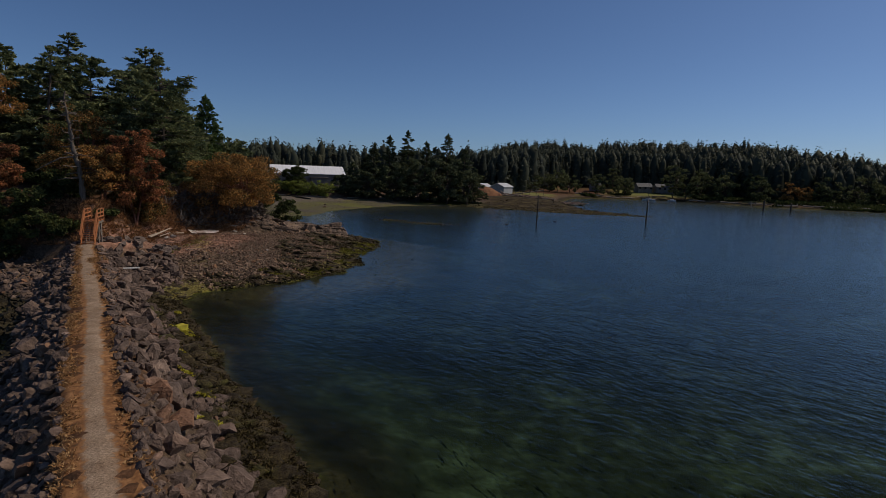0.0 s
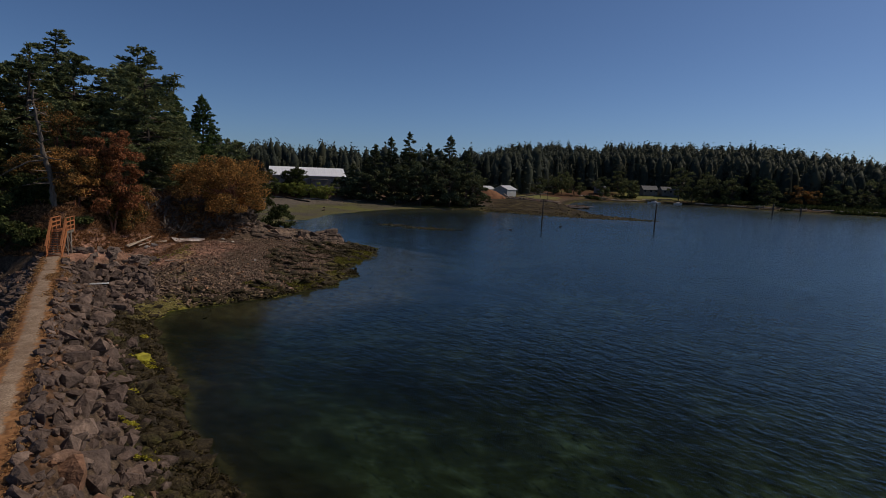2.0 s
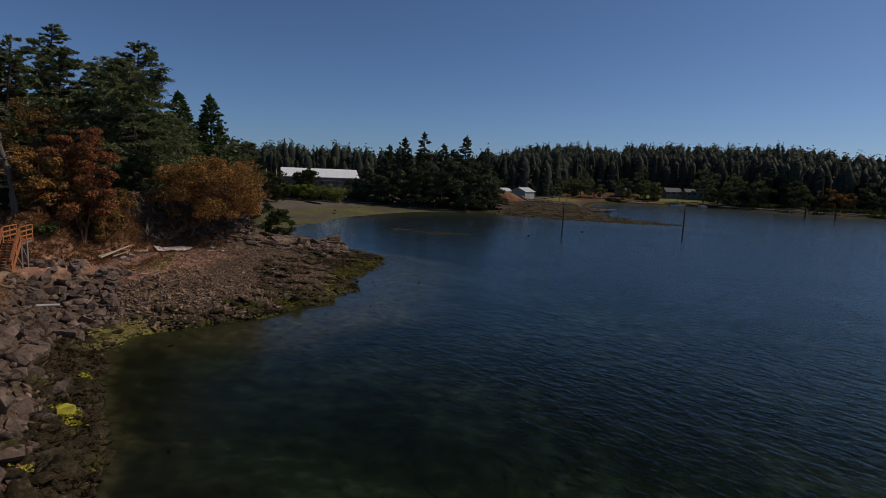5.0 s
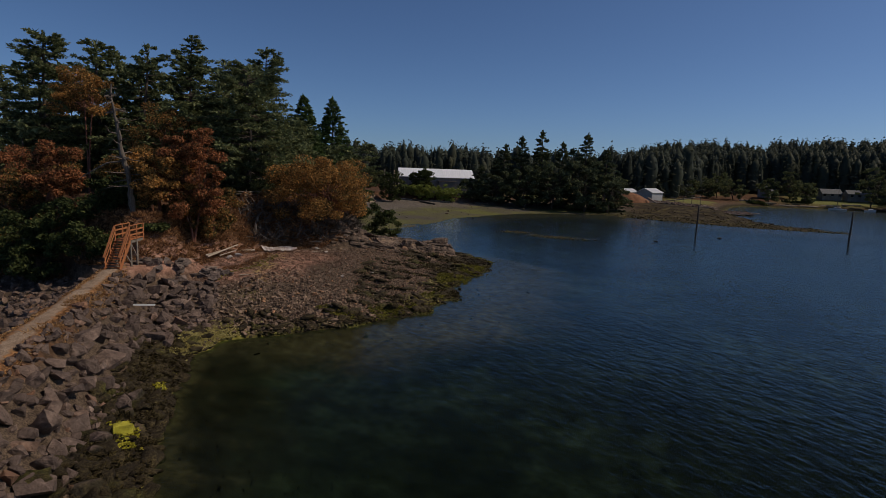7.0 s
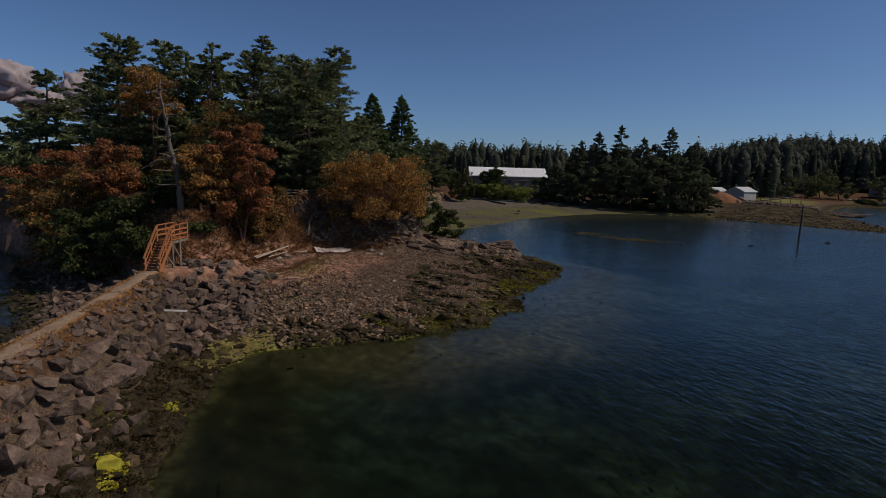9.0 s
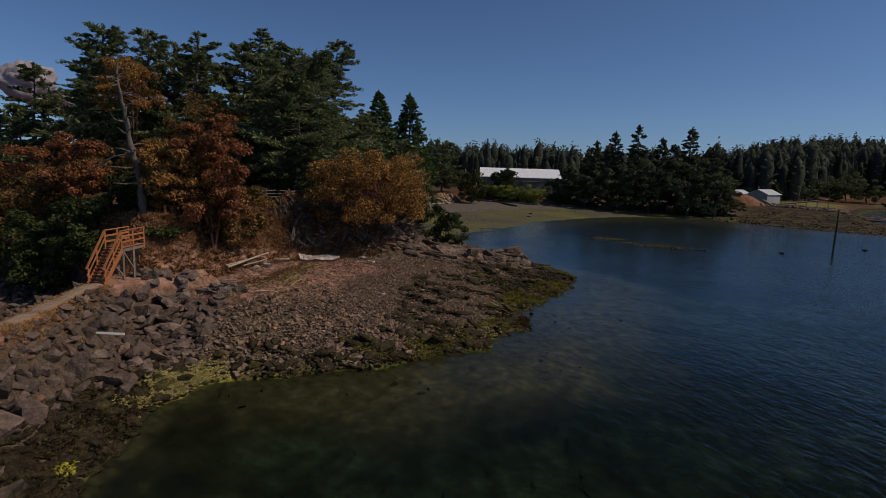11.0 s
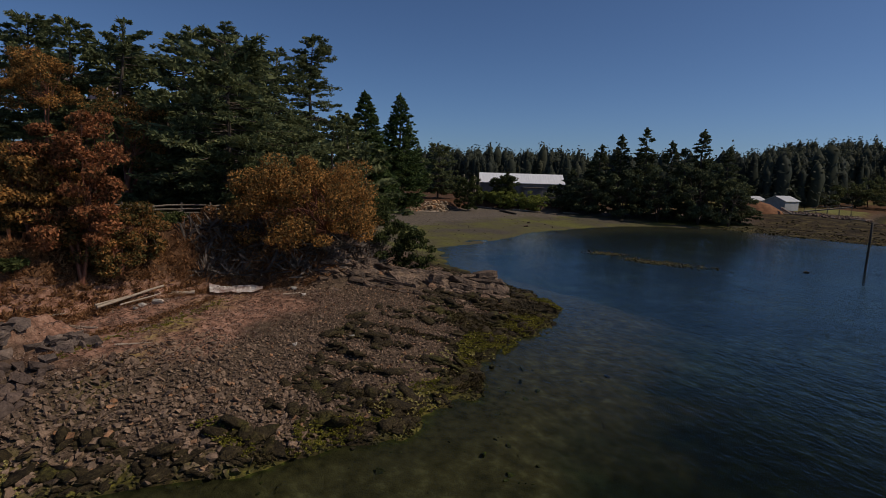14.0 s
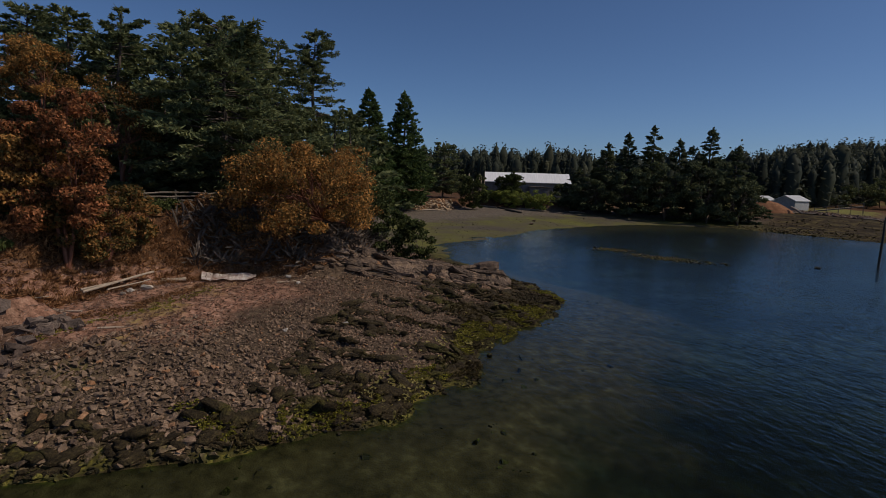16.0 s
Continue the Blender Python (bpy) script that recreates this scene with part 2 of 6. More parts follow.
def rock_material(name, stops, line=0.95, sway=1.6, point=0.0, strata=False, toe=0.0):
    m, nt, b = material(name, 0.85, spec=0.25)
    pos = node(nt, "NewGeometry").outputs["Position"]
    n1, n2 = noise_of(nt, 2.2, 5, pos), noise_of(nt, 11, 5, pos)
    c = ramp(nt, n1, *stops)
    c = mix(nt, 0.3, c, ramp(nt, n2, (0.3, (0.25,)), (0.7, (0.9,))), "OVERLAY")
    island = node(nt, "NewGeometry").outputs["Random Per Island"]
    one = node(nt, "ObjectInfo").outputs["Random"]
    r = calc(nt, "FRACT", calc(nt, "ADD", island, one))
    c = mix(nt, 0.75, c, ramp(nt, r, (0.0, (0.42, 0.405, 0.40)), (0.5, (0.82, 0.785, 0.76)), (0.90, (1.25, 1.18, 1.11)), (0.955, (1.55, 1.02, 0.62)), (0.985, (1.2, 1.16, 1.1)), (1.0, (1.9, 1.85, 1.75))), "MULTIPLY")
    lumps = calc(nt, "ADD", calc(nt, "MULTIPLY", n2, 0.35), calc(nt, "MULTIPLY", noise_of(nt, 4, 5, pos), 2.5))
    if strata:      # beds and cracks of layered bedrock
        tilt = node(nt, "Mapping", Vector=node(nt, "TexCoord").outputs["Object"])
        tilt.inputs["Scale"].default_value = (0.9, 1.1, 2.6)
        bed = noise_of(nt, 1.1, 4, tilt.outputs[0], 0.6)
        c = mix(nt, 0.28, c, ramp(nt, bed, (0.36, (0.14,)), (0.46, (0.85,)), (0.62, (1.15,)), (0.72, (0.55,))), "MULTIPLY")
        lumps = calc(nt, "ADD", lumps, calc(nt, "MULTIPLY", bed, 4.0))
    c = tide(nt, c, line, sway, point, toe)
    nt.links.new(c, b.inputs["Base Color"])
    relief(nt, b, lumps, 0.8, 0.09)
    return m


M_RIPRAP = rock_material("riprap", ((0.25, (0.060, 0.042, 0.034)), (0.55, (0.138, 0.098, 0.079)), (0.8, (0.26, 0.188, 0.150))), 1.05, 0.8, toe=0.7)
M_COBBLE = rock_material("cobble", ((0.25, (0.100, 0.068, 0.048)), (0.55, (0.225, 0.156, 0.110)), (0.8, (0.41, 0.30, 0.215))), 0.22, 1.9, 0.62)
M_LEDGE = rock_material("ledge", ((0.25, (0.06, 0.044, 0.036)), (0.5, (0.15, 0.108, 0.082)), (0.75, (0.30, 0.205, 0.135))), 0.7, 1.0, strata=True)


def ground_material():
    m, nt, b = material("ground", 0.95, spec=0.1)
    pos = node(nt, "NewGeometry").outputs["Position"]
    z = node(nt, "SeparateXYZ", Vector=pos).outputs["Z"]

    def zone(name):
        a = nt.nodes.new("ShaderNodeAttribute")
        a.attribute_name = name
        return a.outputs["Fac"]
    grit, med, big = noise_of(nt, 14, 6, pos), noise_of(nt, 2.5, 5, pos), noise_of(nt, 0.25, 4, pos)
    gravel = mix(nt, 0.7, ramp(nt, med, (0.3, (0.048, 0.033, 0.023)), (0.7, (0.125, 0.088, 0.061))), ramp(nt, grit, (0.35, (0.08,)), (0.65, (0.92,))), "OVERLAY")
    c = tide(nt, gravel, 0.22, 1.9, 0.62)
    litter = mix(nt, 0.45, ramp(nt, med, (0.3, (0.12, 0.062, 0.043)), (0.5, (0.275, 0.146, 0.100)), (0.75, (0.44, 0.27, 0.195))), ramp(nt, grit, (0.3, (0.15,)), (0.7, (0.95,))), "OVERLAY")
    c = mix(nt, zone("shingle"), c, litter)
    mudc = ramp(nt, noise_of(nt, 0.07, 5, pos), (0.38, (0.080, 0.068, 0.054)), (0.5, (0.095, 0.087, 0.042)), (0.60, (0.112, 0.110, 0.033)))
    upper = ramp(nt, med, (0.3, (0.07, 0.06, 0.05)), (0.7, (0.16, 0.13, 0.105)))
    mudc = mix(nt, remap(nt, calc(nt, "ADD", z, calc(nt, "MULTIPLY", big, 0.8)), 1.05, 1.45), mudc, upper)
    mudc = mix(nt, 0.5, mudc, ramp(nt, med, (0.3, (0.3,)), (0.7, (0.8,))), "OVERLAY")
    c = mix(nt, zone("mud"), c, mudc)
    soil = ramp(nt, med, (0.25, (0.03, 0.02, 0.012)), (0.5, (0.085, 0.043, 0.023)), (0.75, (0.18, 0.094, 0.05)))
    c = mix(nt, zone("soil"), c, soil)
    grass = ramp(nt, med, (0.3, (0.07, 0.085, 0.025)), (0.6, (0.20, 0.19, 0.06)))
    c = mix(nt, zone("lawn"), c, grass)
    wet = ramp(nt, noise_of(nt, 0.4, 6, pos, 0.65), (0.36, (0.014, 0.010, 0.006)), (0.5, (0.042, 0.030, 0.016)), (0.64, (0.095, 0.074, 0.028)))
    c = mix(nt, zone("weedy"), c, wet)
    alg = ramp(nt, noise_of(nt, 2.0, 4, pos), (0.35, (0.07, 0.06, 0.02)), (0.5, (0.24, 0.20, 0.04)), (0.7, (0.48, 0.42, 0.10)))
    c = mix(nt, zone("algae"), c, alg)
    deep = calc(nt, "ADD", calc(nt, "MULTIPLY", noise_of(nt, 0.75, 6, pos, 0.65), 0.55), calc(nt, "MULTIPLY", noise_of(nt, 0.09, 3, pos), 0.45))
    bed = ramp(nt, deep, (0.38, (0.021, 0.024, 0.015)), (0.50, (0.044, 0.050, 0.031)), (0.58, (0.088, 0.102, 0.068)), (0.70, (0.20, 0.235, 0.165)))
    dim = remap(nt, node(nt, "SeparateXYZ", Vector=pos).outputs["Y"], 22, 38, 1.0, 0.4)      # bed colour falls to 0.4 from y 22 to 38
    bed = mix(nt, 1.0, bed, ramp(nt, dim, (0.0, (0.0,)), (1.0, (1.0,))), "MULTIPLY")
    shoal = ramp(nt, noise_of(nt, 1.3, 5, pos), (0.3, (0.055, 0.037, 0.021)), (0.55, (0.13, 0.087, 0.050)), (0.75, (0.25, 0.175, 0.105)))
    kelp = ramp(nt, noise_of(nt, 0.9, 5, pos), (0.3, (0.014, 0.011, 0.007)), (0.6, (0.036, 0.028, 0.017)), (0.78, (0.09, 0.066, 0.038)))   # dark weedy bottom in the cove
    shoal = mix(nt, remap(nt, node(nt, "SeparateXYZ", Vector=pos).outputs["Y"], 39, 45), kelp, shoal)
    brown = ramp(nt, noise_of(nt, 1.9, 5, pos), (0.35, (0.045, 0.030, 0.017)), (0.65, (0.13, 0.088, 0.048)))
    shoal = mix(nt, remap(nt, z, -0.30, -0.08), shoal, brown)
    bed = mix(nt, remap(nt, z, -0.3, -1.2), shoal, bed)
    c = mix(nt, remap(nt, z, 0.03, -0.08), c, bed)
    nt.links.new(c, b.inputs["Base Color"])
    relief(nt, b, calc(nt, "ADD", grit, med), 0.6, 0.08)
    return m


def water_material():
    m = bpy.data.materials.new("water")
    m.use_nodes = True
    nt = m.node_tree
    nt.nodes.clear()
    out = nt.nodes.new("ShaderNodeOutputMaterial")
    pos = node(nt, "NewGeometry").outputs["Position"]
    turn = node(nt, "Mapping", Vector=pos)
    turn.inputs["Rotation"].default_value = (0, 0, radians(43))

    def crests(along_, across, scale, detail):
        """Short wind ripples, longer along the crest than across."""
        mp = node(nt, "Mapping", Vector=turn.outputs[0])
        mp.inputs["Scale"].default_value = (along_, across, 1.0)
        return node(nt, "TexNoise", Scale=scale, Detail=detail, Roughness=0.5, Distortion=0.3, Vector=mp.outputs[0]).outputs["Fac"]
    w1 = crests(0.58, 1.0, 1.55, 1.0)
    w2 = crests(0.7, 1.0, 3.6, 1.0)
    w3 = noise_of(nt, 0.16, 2, pos, 0.5)
    where = node(nt, "SeparateXYZ", Vector=pos)
    lee = remap(nt, calc(nt, "ADD", where.outputs["X"], calc(nt, "MULTIPLY", where.outputs["Y"], -0.18)), -34, 6, 0.42, 1.0)      # calmer in the lee of the point
    patch = calc(nt, "MULTIPLY", remap(nt, noise_of(nt, 0.02, 3, pos), 0.35, 0.65, 0.65, 1.0), lee)
    hgt = calc(nt, "ADD", calc(nt, "MULTIPLY", w1, 1.0), calc(nt, "MULTIPLY", w2, 0.55))
    hgt = calc(nt, "MULTIPLY", calc(nt, "ADD", hgt, w3), patch)
    bump = node(nt, "Bump", Strength=1.0, Distance=0.10, Height=hgt)
    gloss = node(nt, "BsdfGlossy", Roughness=0.17, Normal=bump.outputs[0])
    gloss.inputs["Color"].default_value = (0.76, 0.88, 0.92, 1)
    clear = node(nt, "BsdfTransparent")
    clear.inputs["Color"].default_value = (0.54, 0.66, 0.58, 1)
    fr = node(nt, "Fresnel", IOR=1.33, Normal=bump.outputs[0])
    sheen = calc(nt, "MULTIPLY", fr.outputs[0], remap(nt, fr.outputs[0], 0.02, 0.26, 0.14, 0.92))   # a polarised view: steep reflections fade
    mx = node(nt, "MixShader", Fac=sheen)
    nt.links.new(clear.outputs[0], mx.inputs[1])
    nt.links.new(gloss.outputs[0], mx.inputs[2])
    nt.links.new(mx.outputs[0], out.inputs["Surface"])
    return m


def plain(name, lo, hi, scale=6.0, rough=0.8, stretch=(1, 1, 1), bump=0.3, spread=0.0, metal=0.0):
    """A surface that varies between two colours in a coarse and a fine grain."""
    m, nt, b = material(name, rough, metal)
    tc = nt.nodes.new("ShaderNodeTexCoord").outputs["Object"]
    mp = node(nt, "Mapping", Vector=tc)
    mp.inputs["Scale"].default_value = stretch
    n1, n2 = noise_of(nt, scale, 5, mp.outputs[0]), noise_of(nt, scale * 7, 3, mp.outputs[0])
    c = ramp(nt, calc(nt, "ADD", calc(nt, "MULTIPLY", n1, 0.7), calc(nt, "MULTIPLY", n2, 0.3)), (0.32, lo), (0.68, hi))
    if spread:
        one = node(nt, "ObjectInfo").outputs["Random"]
        c = mix(nt, 1.0, c, ramp(nt, one, (0, (1 - spread,)), (1, (1 + spread,))), "MULTIPLY")
    nt.links.new(c, b.inputs["Base Color"])
    relief(nt, b, n2, bump, 0.02)
    return m


def leaf_material(name, *stops, rough=0.6, patchy=0.25):
    m, nt, b = material(name, rough, spec=0.06)
    g = node(nt, "NewGeometry")
    r = g.outputs["Random Per Island"]
    n = noise_of(nt, patchy, 3, g.outputs["Position"])
    f = calc(nt, "ADD", calc(nt, "MULTIPLY", r, 0.45), calc(nt, "MULTIPLY", n, 0.6))
    c = ramp(nt, f, *stops)
    nt.links.new(c, b.inputs["Base Color"])
    tr = node(nt, "BsdfTranslucent", Color=c)
    mx = node(nt, "MixShader", Fac=0.3)
    nt.links.new(b.outputs[0], mx.inputs[1])
    nt.links.new(tr.outputs[0], mx.inputs[2])
    nt.links.new(mx.outputs[0], nt.nodes["Material Output"].inputs["Surface"])
    return m


M_GROUND, M_WATER = ground_material(), water_material()


def path_material():
    m, nt, b = material("trodden_gravel", 0.95, spec=0.1)
    pos = node(nt, "NewGeometry").outputs["Position"]
    e = nt.nodes.new("ShaderNodeAttribute")
    e.attribute_name = "edge"
    n1, n2, n3 = noise_of(nt, 1.3, 5, pos), noise_of(nt, 16, 6, pos, 0.75), noise_of(nt, 4, 6, pos)
    worn = mix(nt, 0.8, ramp(nt, n1, (0.3, (0.185, 0.122, 0.08)), (0.7, (0.335, 0.248, 0.175))), ramp(nt, n2, (0.3, (0.12,)), (0.7, (0.9,))), "OVERLAY")
    dirt = ramp(nt, n3, (0.3, (0.08, 0.04, 0.02)), (0.5, (0.22, 0.105, 0.045)), (0.72, (0.38, 0.20, 0.09)))
    f = calc(nt, "ADD", e.outputs["Fac"], calc(nt, "MULTIPLY", calc(nt, "SUBTRACT", n3, 0.5), 2.2))
    nt.links.new(mix(nt, remap(nt, f, 0.75, 1.25), worn, dirt), b.inputs["Base Color"])
    relief(nt, b, calc(nt, "ADD", n2, n3), 0.6, 0.03)
    return m


M_PATH = path_material()
M_BARK = plain("bark", (0.035, 0.026, 0.02), (0.13, 0.10, 0.08), 3, 0.95, (3, 3, 0.6), 0.8)
M_SNAG = plain("dead_wood", (0.05, 0.038, 0.030), (0.20, 0.162, 0.132), 3, 0.9, (4, 4, 0.5), 0.8)
M_MADBARK = plain("peeling_red_bark", (0.10, 0.04, 0.026), (0.24, 0.095, 0.055), 3, 0.6, (3, 3, 0.6), 0.3)
M_TWIG = plain("grey_twigs", (0.05, 0.038, 0.03), (0.16, 0.13, 0.11), 3, 0.9)
M_FIR = leaf_material("fir_needles", (0.3, (0.066, 0.086, 0.044)), (0.55, (0.14, 0.16, 0.075)), (0.8, (0.24, 0.25, 0.11)))
M_GROVE = leaf_material("grove_needles", (0.3, (0.052, 0.068, 0.042)), (0.55, (0.096, 0.112, 0.058)), (0.8, (0.168, 0.176, 0.080)), patchy=0.12)
M_SPIRE = leaf_material("cypress_needles", (0.3, (0.042, 0.068, 0.026)), (0.55, (0.088, 0.128, 0.045)), (0.8, (0.15, 0.195, 0.068)))
# dark tones lifted and range narrowed: air haze put into the needle colour
M_HAZED_WOODS = leaf_material("hazed_far_needles", (0.3, (0.042, 0.050, 0.040)), (0.55, (0.056, 0.065, 0.047)), (0.8, (0.080, 0.084, 0.056)), patchy=0.05)
M_RED = leaf_material("rusty_leaves", (0.28, (0.045, 0.040, 0.018)), (0.44, (0.165, 0.072, 0.033)), (0.70, (0.40, 0.160, 0.072)), patchy=0.5)
M_OCHRE = leaf_material("ochre_leaves", (0.25, (0.055, 0.053, 0.021)), (0.46, (0.19, 0.115, 0.040)), (0.70, (0.48, 0.235, 0.072)), patchy=0.45)
M_OLIVE = leaf_material("olive_leaves", (0.28, (0.036, 0.040, 0.016)), (0.5, (0.11, 0.086, 0.031)), (0.74, (0.35, 0.165, 0.056)), patchy=0.5)
# evergreen leaves, colour darkened further to stand in for tree shade on the bank
M_SHADED_SHRUB = leaf_material("shade_darkened_leaves", (0.25, (0.020, 0.029, 0.012)), (0.5, (0.050, 0.064, 0.022)), (0.8, (0.11, 0.12, 0.040)))
M_BRUSH = leaf_material("dry_brush", (0.25, (0.065, 0.037, 0.02)), (0.5, (0.205, 0.104, 0.05)), (0.8, (0.42, 0.225, 0.11)))
M_STRAW = leaf_material("dry_grass", (0.25, (0.16, 0.08, 0.035)), (0.5, (0.36, 0.19, 0.08)), (0.8, (0.5, 0.33, 0.16)))
M_CEDAR = plain("orange_stained_timber", (0.27, 0.088, 0.030), (0.43, 0.165, 0.062), 3, 0.7, (6, 6, 0.8), 0.3, 0.12)
M_GREYWOOD = plain("weathered_timber", (0.09, 0.072, 0.055), (0.25, 0.21, 0.17), 3, 0.9, (6, 6, 0.8), 0.5, 0.15)
M_DRIFT = plain("driftwood", (0.17, 0.125, 0.09), (0.50, 0.41, 0.32), 2.5, 0.9, (1, 6, 6), 0.6, 0.15)
M_PILE = plain("tarred_piling", (0.02, 0.018, 0.016), (0.07, 0.06, 0.05), 3, 0.8, (3, 3, 0.6), 0.6)
M_ROOF = plain("white_metal_roof", (0.62, 0.63, 0.66), (0.80, 0.80, 0.82), 0.4, 0.5, (6, 0.4, 0.4), 0.1)
M_WALL = plain("grey_cladding", (0.13, 0.122, 0.115), (0.23, 0.22, 0.205), 0.7, 0.8, (1, 1, 0.3))
M_PALE = plain("pale_cladding", (0.22, 0.225, 0.24), (0.36, 0.365, 0.38), 0.7, 0.8)
M_DARK = plain("dark_glass", (0.015, 0.017, 0.02), (0.04, 0.045, 0.05), 2, 0.15)
M_HEDGE = leaf_material("hedge_leaves", (0.25, (0.09, 0.115, 0.03)), (0.5, (0.19, 0.22, 0.05)), (0.8, (0.34, 0.36, 0.09)))
M_SEAWALL = rock_material("wall_boulders", ((0.25, (0.22, 0.165, 0.115)), (0.55, (0.42, 0.32, 0.22)), (0.8, (0.58, 0.48, 0.36))), -2, 0.1)
M_WEEDBAR = rock_material("weedy_stones", ((0.3, (0.022, 0.018, 0.011)), (0.5, (0.06, 0.047, 0.023)), (0.7, (0.20, 0.175, 0.058))), -2, 0.1)
M_PALESTONE = rock_material("pale_stone", ((0.3, (0.30, 0.28, 0.26)), (0.7, (0.55, 0.52, 0.48))), -2, 0.1)
M_REDSOIL = plain("red_soil", (0.11, 0.05, 0.025), (0.34, 0.16, 0.08), 0.8, 0.95, bump=0.6)
M_SLATE = plain("grey_shingles", (0.08, 0.08, 0.083), (0.16, 0.16, 0.163), 1.5, 0.8)
M_HULL = plain("white_boat_paint", (0.48, 0.49, 0.51), (0.62, 0.62, 0.63), 1.0, 0.35, bump=0.05)
M_PANEL = plain("rust_stained_panel", (0.30, 0.13, 0.08), (0.95, 0.93, 0.90), 1.5, 0.8, bump=0.4)
M_WHITE = plain("white_board_paint", (0.6, 0.58, 0.55), (0.8, 0.79, 0.76), 3, 0.6)
M_ALGAE = plain("bright_algae", (0.20, 0.17, 0.015), (0.55, 0.49, 0.05), 5, 0.7, bump=0.9)
M_CLOUD = leaf_material("cloud", (0.2, (0.42, 0.37, 0.40)), (0.8, (0.50, 0.43, 0.46)), rough=1.0, patchy=0.01)
M_PALEROOF = plain("pale_metal_roof", (0.38, 0.385, 0.40), (0.54, 0.545, 0.56), 0.5, 0.5, (6, 0.4, 0.4), 0.1)
M_PALEALGAE = leaf_material("bleached_algae", (0.25, (0.19, 0.155, 0.05)), (0.5, (0.44, 0.37, 0.13)), (0.8, (0.66, 0.58, 0.26)), patchy=1.0)
M_ROCKWEED = leaf_material("rockweed", (0.25, (0.016, 0.012, 0.007)), (0.5, (0.045, 0.034, 0.016)), (0.8, (0.11, 0.085, 0.034)), rough=0.45, patchy=0.8)
M_LITTER = leaf_material("wood_chips", (0.25, (0.07, 0.04, 0.028)), (0.5, (0.20, 0.12, 0.085)), (0.8, (0.42, 0.31, 0.25)), rough=0.9, patchy=1.0)
M_YELLOW = leaf_material("yellow_algae", (0.25, (0.22, 0.19, 0.02)), (0.5, (0.44, 0.39, 0.045)), (0.8, (0.66, 0.60, 0.10)), patchy=1.0)


def weed_material():
    """Matted brown rockweed over stone, with a few pale barnacled spots."""
    m, nt, b = material("weed_covered_rock", 0.75, spec=0.15)
    pos = node(nt, "NewGeometry").outputs["Position"]
    n1, n2, n3 = noise_of(nt, 1.6, 4, pos), noise_of(nt, 9, 6, pos, 0.7), noise_of(nt, 26, 3, pos)
    f = calc(nt, "ADD", calc(nt, "MULTIPLY", n1, 0.4), calc(nt, "MULTIPLY", n2, 0.6))
    c = ramp(nt, f, (0.36, (0.012, 0.008, 0.005)), (0.48, (0.037, 0.027, 0.014)), (0.58, (0.078, 0.057, 0.026)), (0.68, (0.17, 0.135, 0.055)))
    green = ramp(nt, f, (0.36, (0.020, 0.018, 0.005)), (0.50, (0.075, 0.070, 0.016)), (0.66, (0.20, 0.185, 0.035)))
    c = mix(nt, remap(nt, noise_of(nt, 0.45, 3, pos), 0.54, 0.66, 0.0, 0.6), c, green)
    c = mix(nt, calc(nt, "MULTIPLY", remap(nt, n3, 0.66, 0.74), remap(nt, n1, 0.5, 0.62)), c, (0.22, 0.18, 0.12))
    nt.links.new(c, b.inputs["Base Color"])
    relief(nt, b, calc(nt, "ADD", n2, calc(nt, "MULTIPLY", n3, 0.4)), 1.0, 0.16)
    return m


M_WEEDROCK = weed_material()
M_OLIVEWEED = rock_material("olive_weed_stones", ((0.3, (0.036, 0.028, 0.013)), (0.5, (0.088, 0.072, 0.027)), (0.7, (0.22, 0.185, 0.062))), -2, 0.1)
M_DARKROCK = rock_material("dark_rock", ((0.25, (0.065, 0.050, 0.043)), (0.55, (0.15, 0.114, 0.096)), (0.8, (0.28, 0.215, 0.175))), 0.2, 0.3)
M_GREENALGAE = leaf_material("fresh_algae", (0.25, (0.055, 0.052, 0.011)), (0.5, (0.145, 0.133, 0.024)), (0.8, (0.33, 0.295, 0.048)), patchy=1.0)
M_FARLEAF = leaf_material("far_leaves", (0.25, (0.05, 0.064, 0.032)), (0.5, (0.10, 0.115, 0.048)), (0.8, (0.20, 0.20, 0.085)), patchy=0.08)


# ---- ground, one sheet to the horizon ----
def steps(*spans):
    out = []
    for a, b, s in spans:
        out.append(np.arange(a, b, s))
    return np.concatenate(out)


gx = steps((-2500, -400, 150), (-400, -120, 20), (-120, -50, 1.6), (-50, -2, 0.45), (-2, 2, 1), (2, 60, 3), (60, 300, 6), (300, 900, 40), (900, 2501, 200))
gy = steps((-900, -60, 60), (-60, 4, 2), (4, 92, 0.45), (92, 210, 1.6), (210, 420, 5), (420, 900, 30), (900, 3501, 200))
X, Y = np.meshgrid(gx, gy, indexing="ij")
Z = height(X.ravel(), Y.ravel()).reshape(X.shape)
nx, ny = X.shape
ii, jj = np.meshgrid(np.arange(nx - 1), np.arange(ny - 1), indexing="ij")
faces = np.stack([ii * ny + jj, (ii + 1) * ny + jj, (ii + 1) * ny + jj + 1, ii * ny + jj + 1], -1).reshape(-1, 4)
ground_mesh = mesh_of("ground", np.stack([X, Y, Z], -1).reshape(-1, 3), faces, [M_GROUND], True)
fx, fy, fz = X.ravel(), Y.ravel(), Z.ravel()
dist_shore = inside_distance(SHORE, fx, fy)
dist_bank = inside_distance(BANK, fx, fy)
s_path, p_path = along(fx, fy)
wob = fbm(fx, fy, 3, 3, 61)
terrace = smooth01(40.8, 42, s_path) * smooth01(50, 47, s_path) * smooth01(-0.7, -0.2, p_path) * smooth01(4.4, 3.8, p_path) * smooth01(2.9, 3.2, fz)
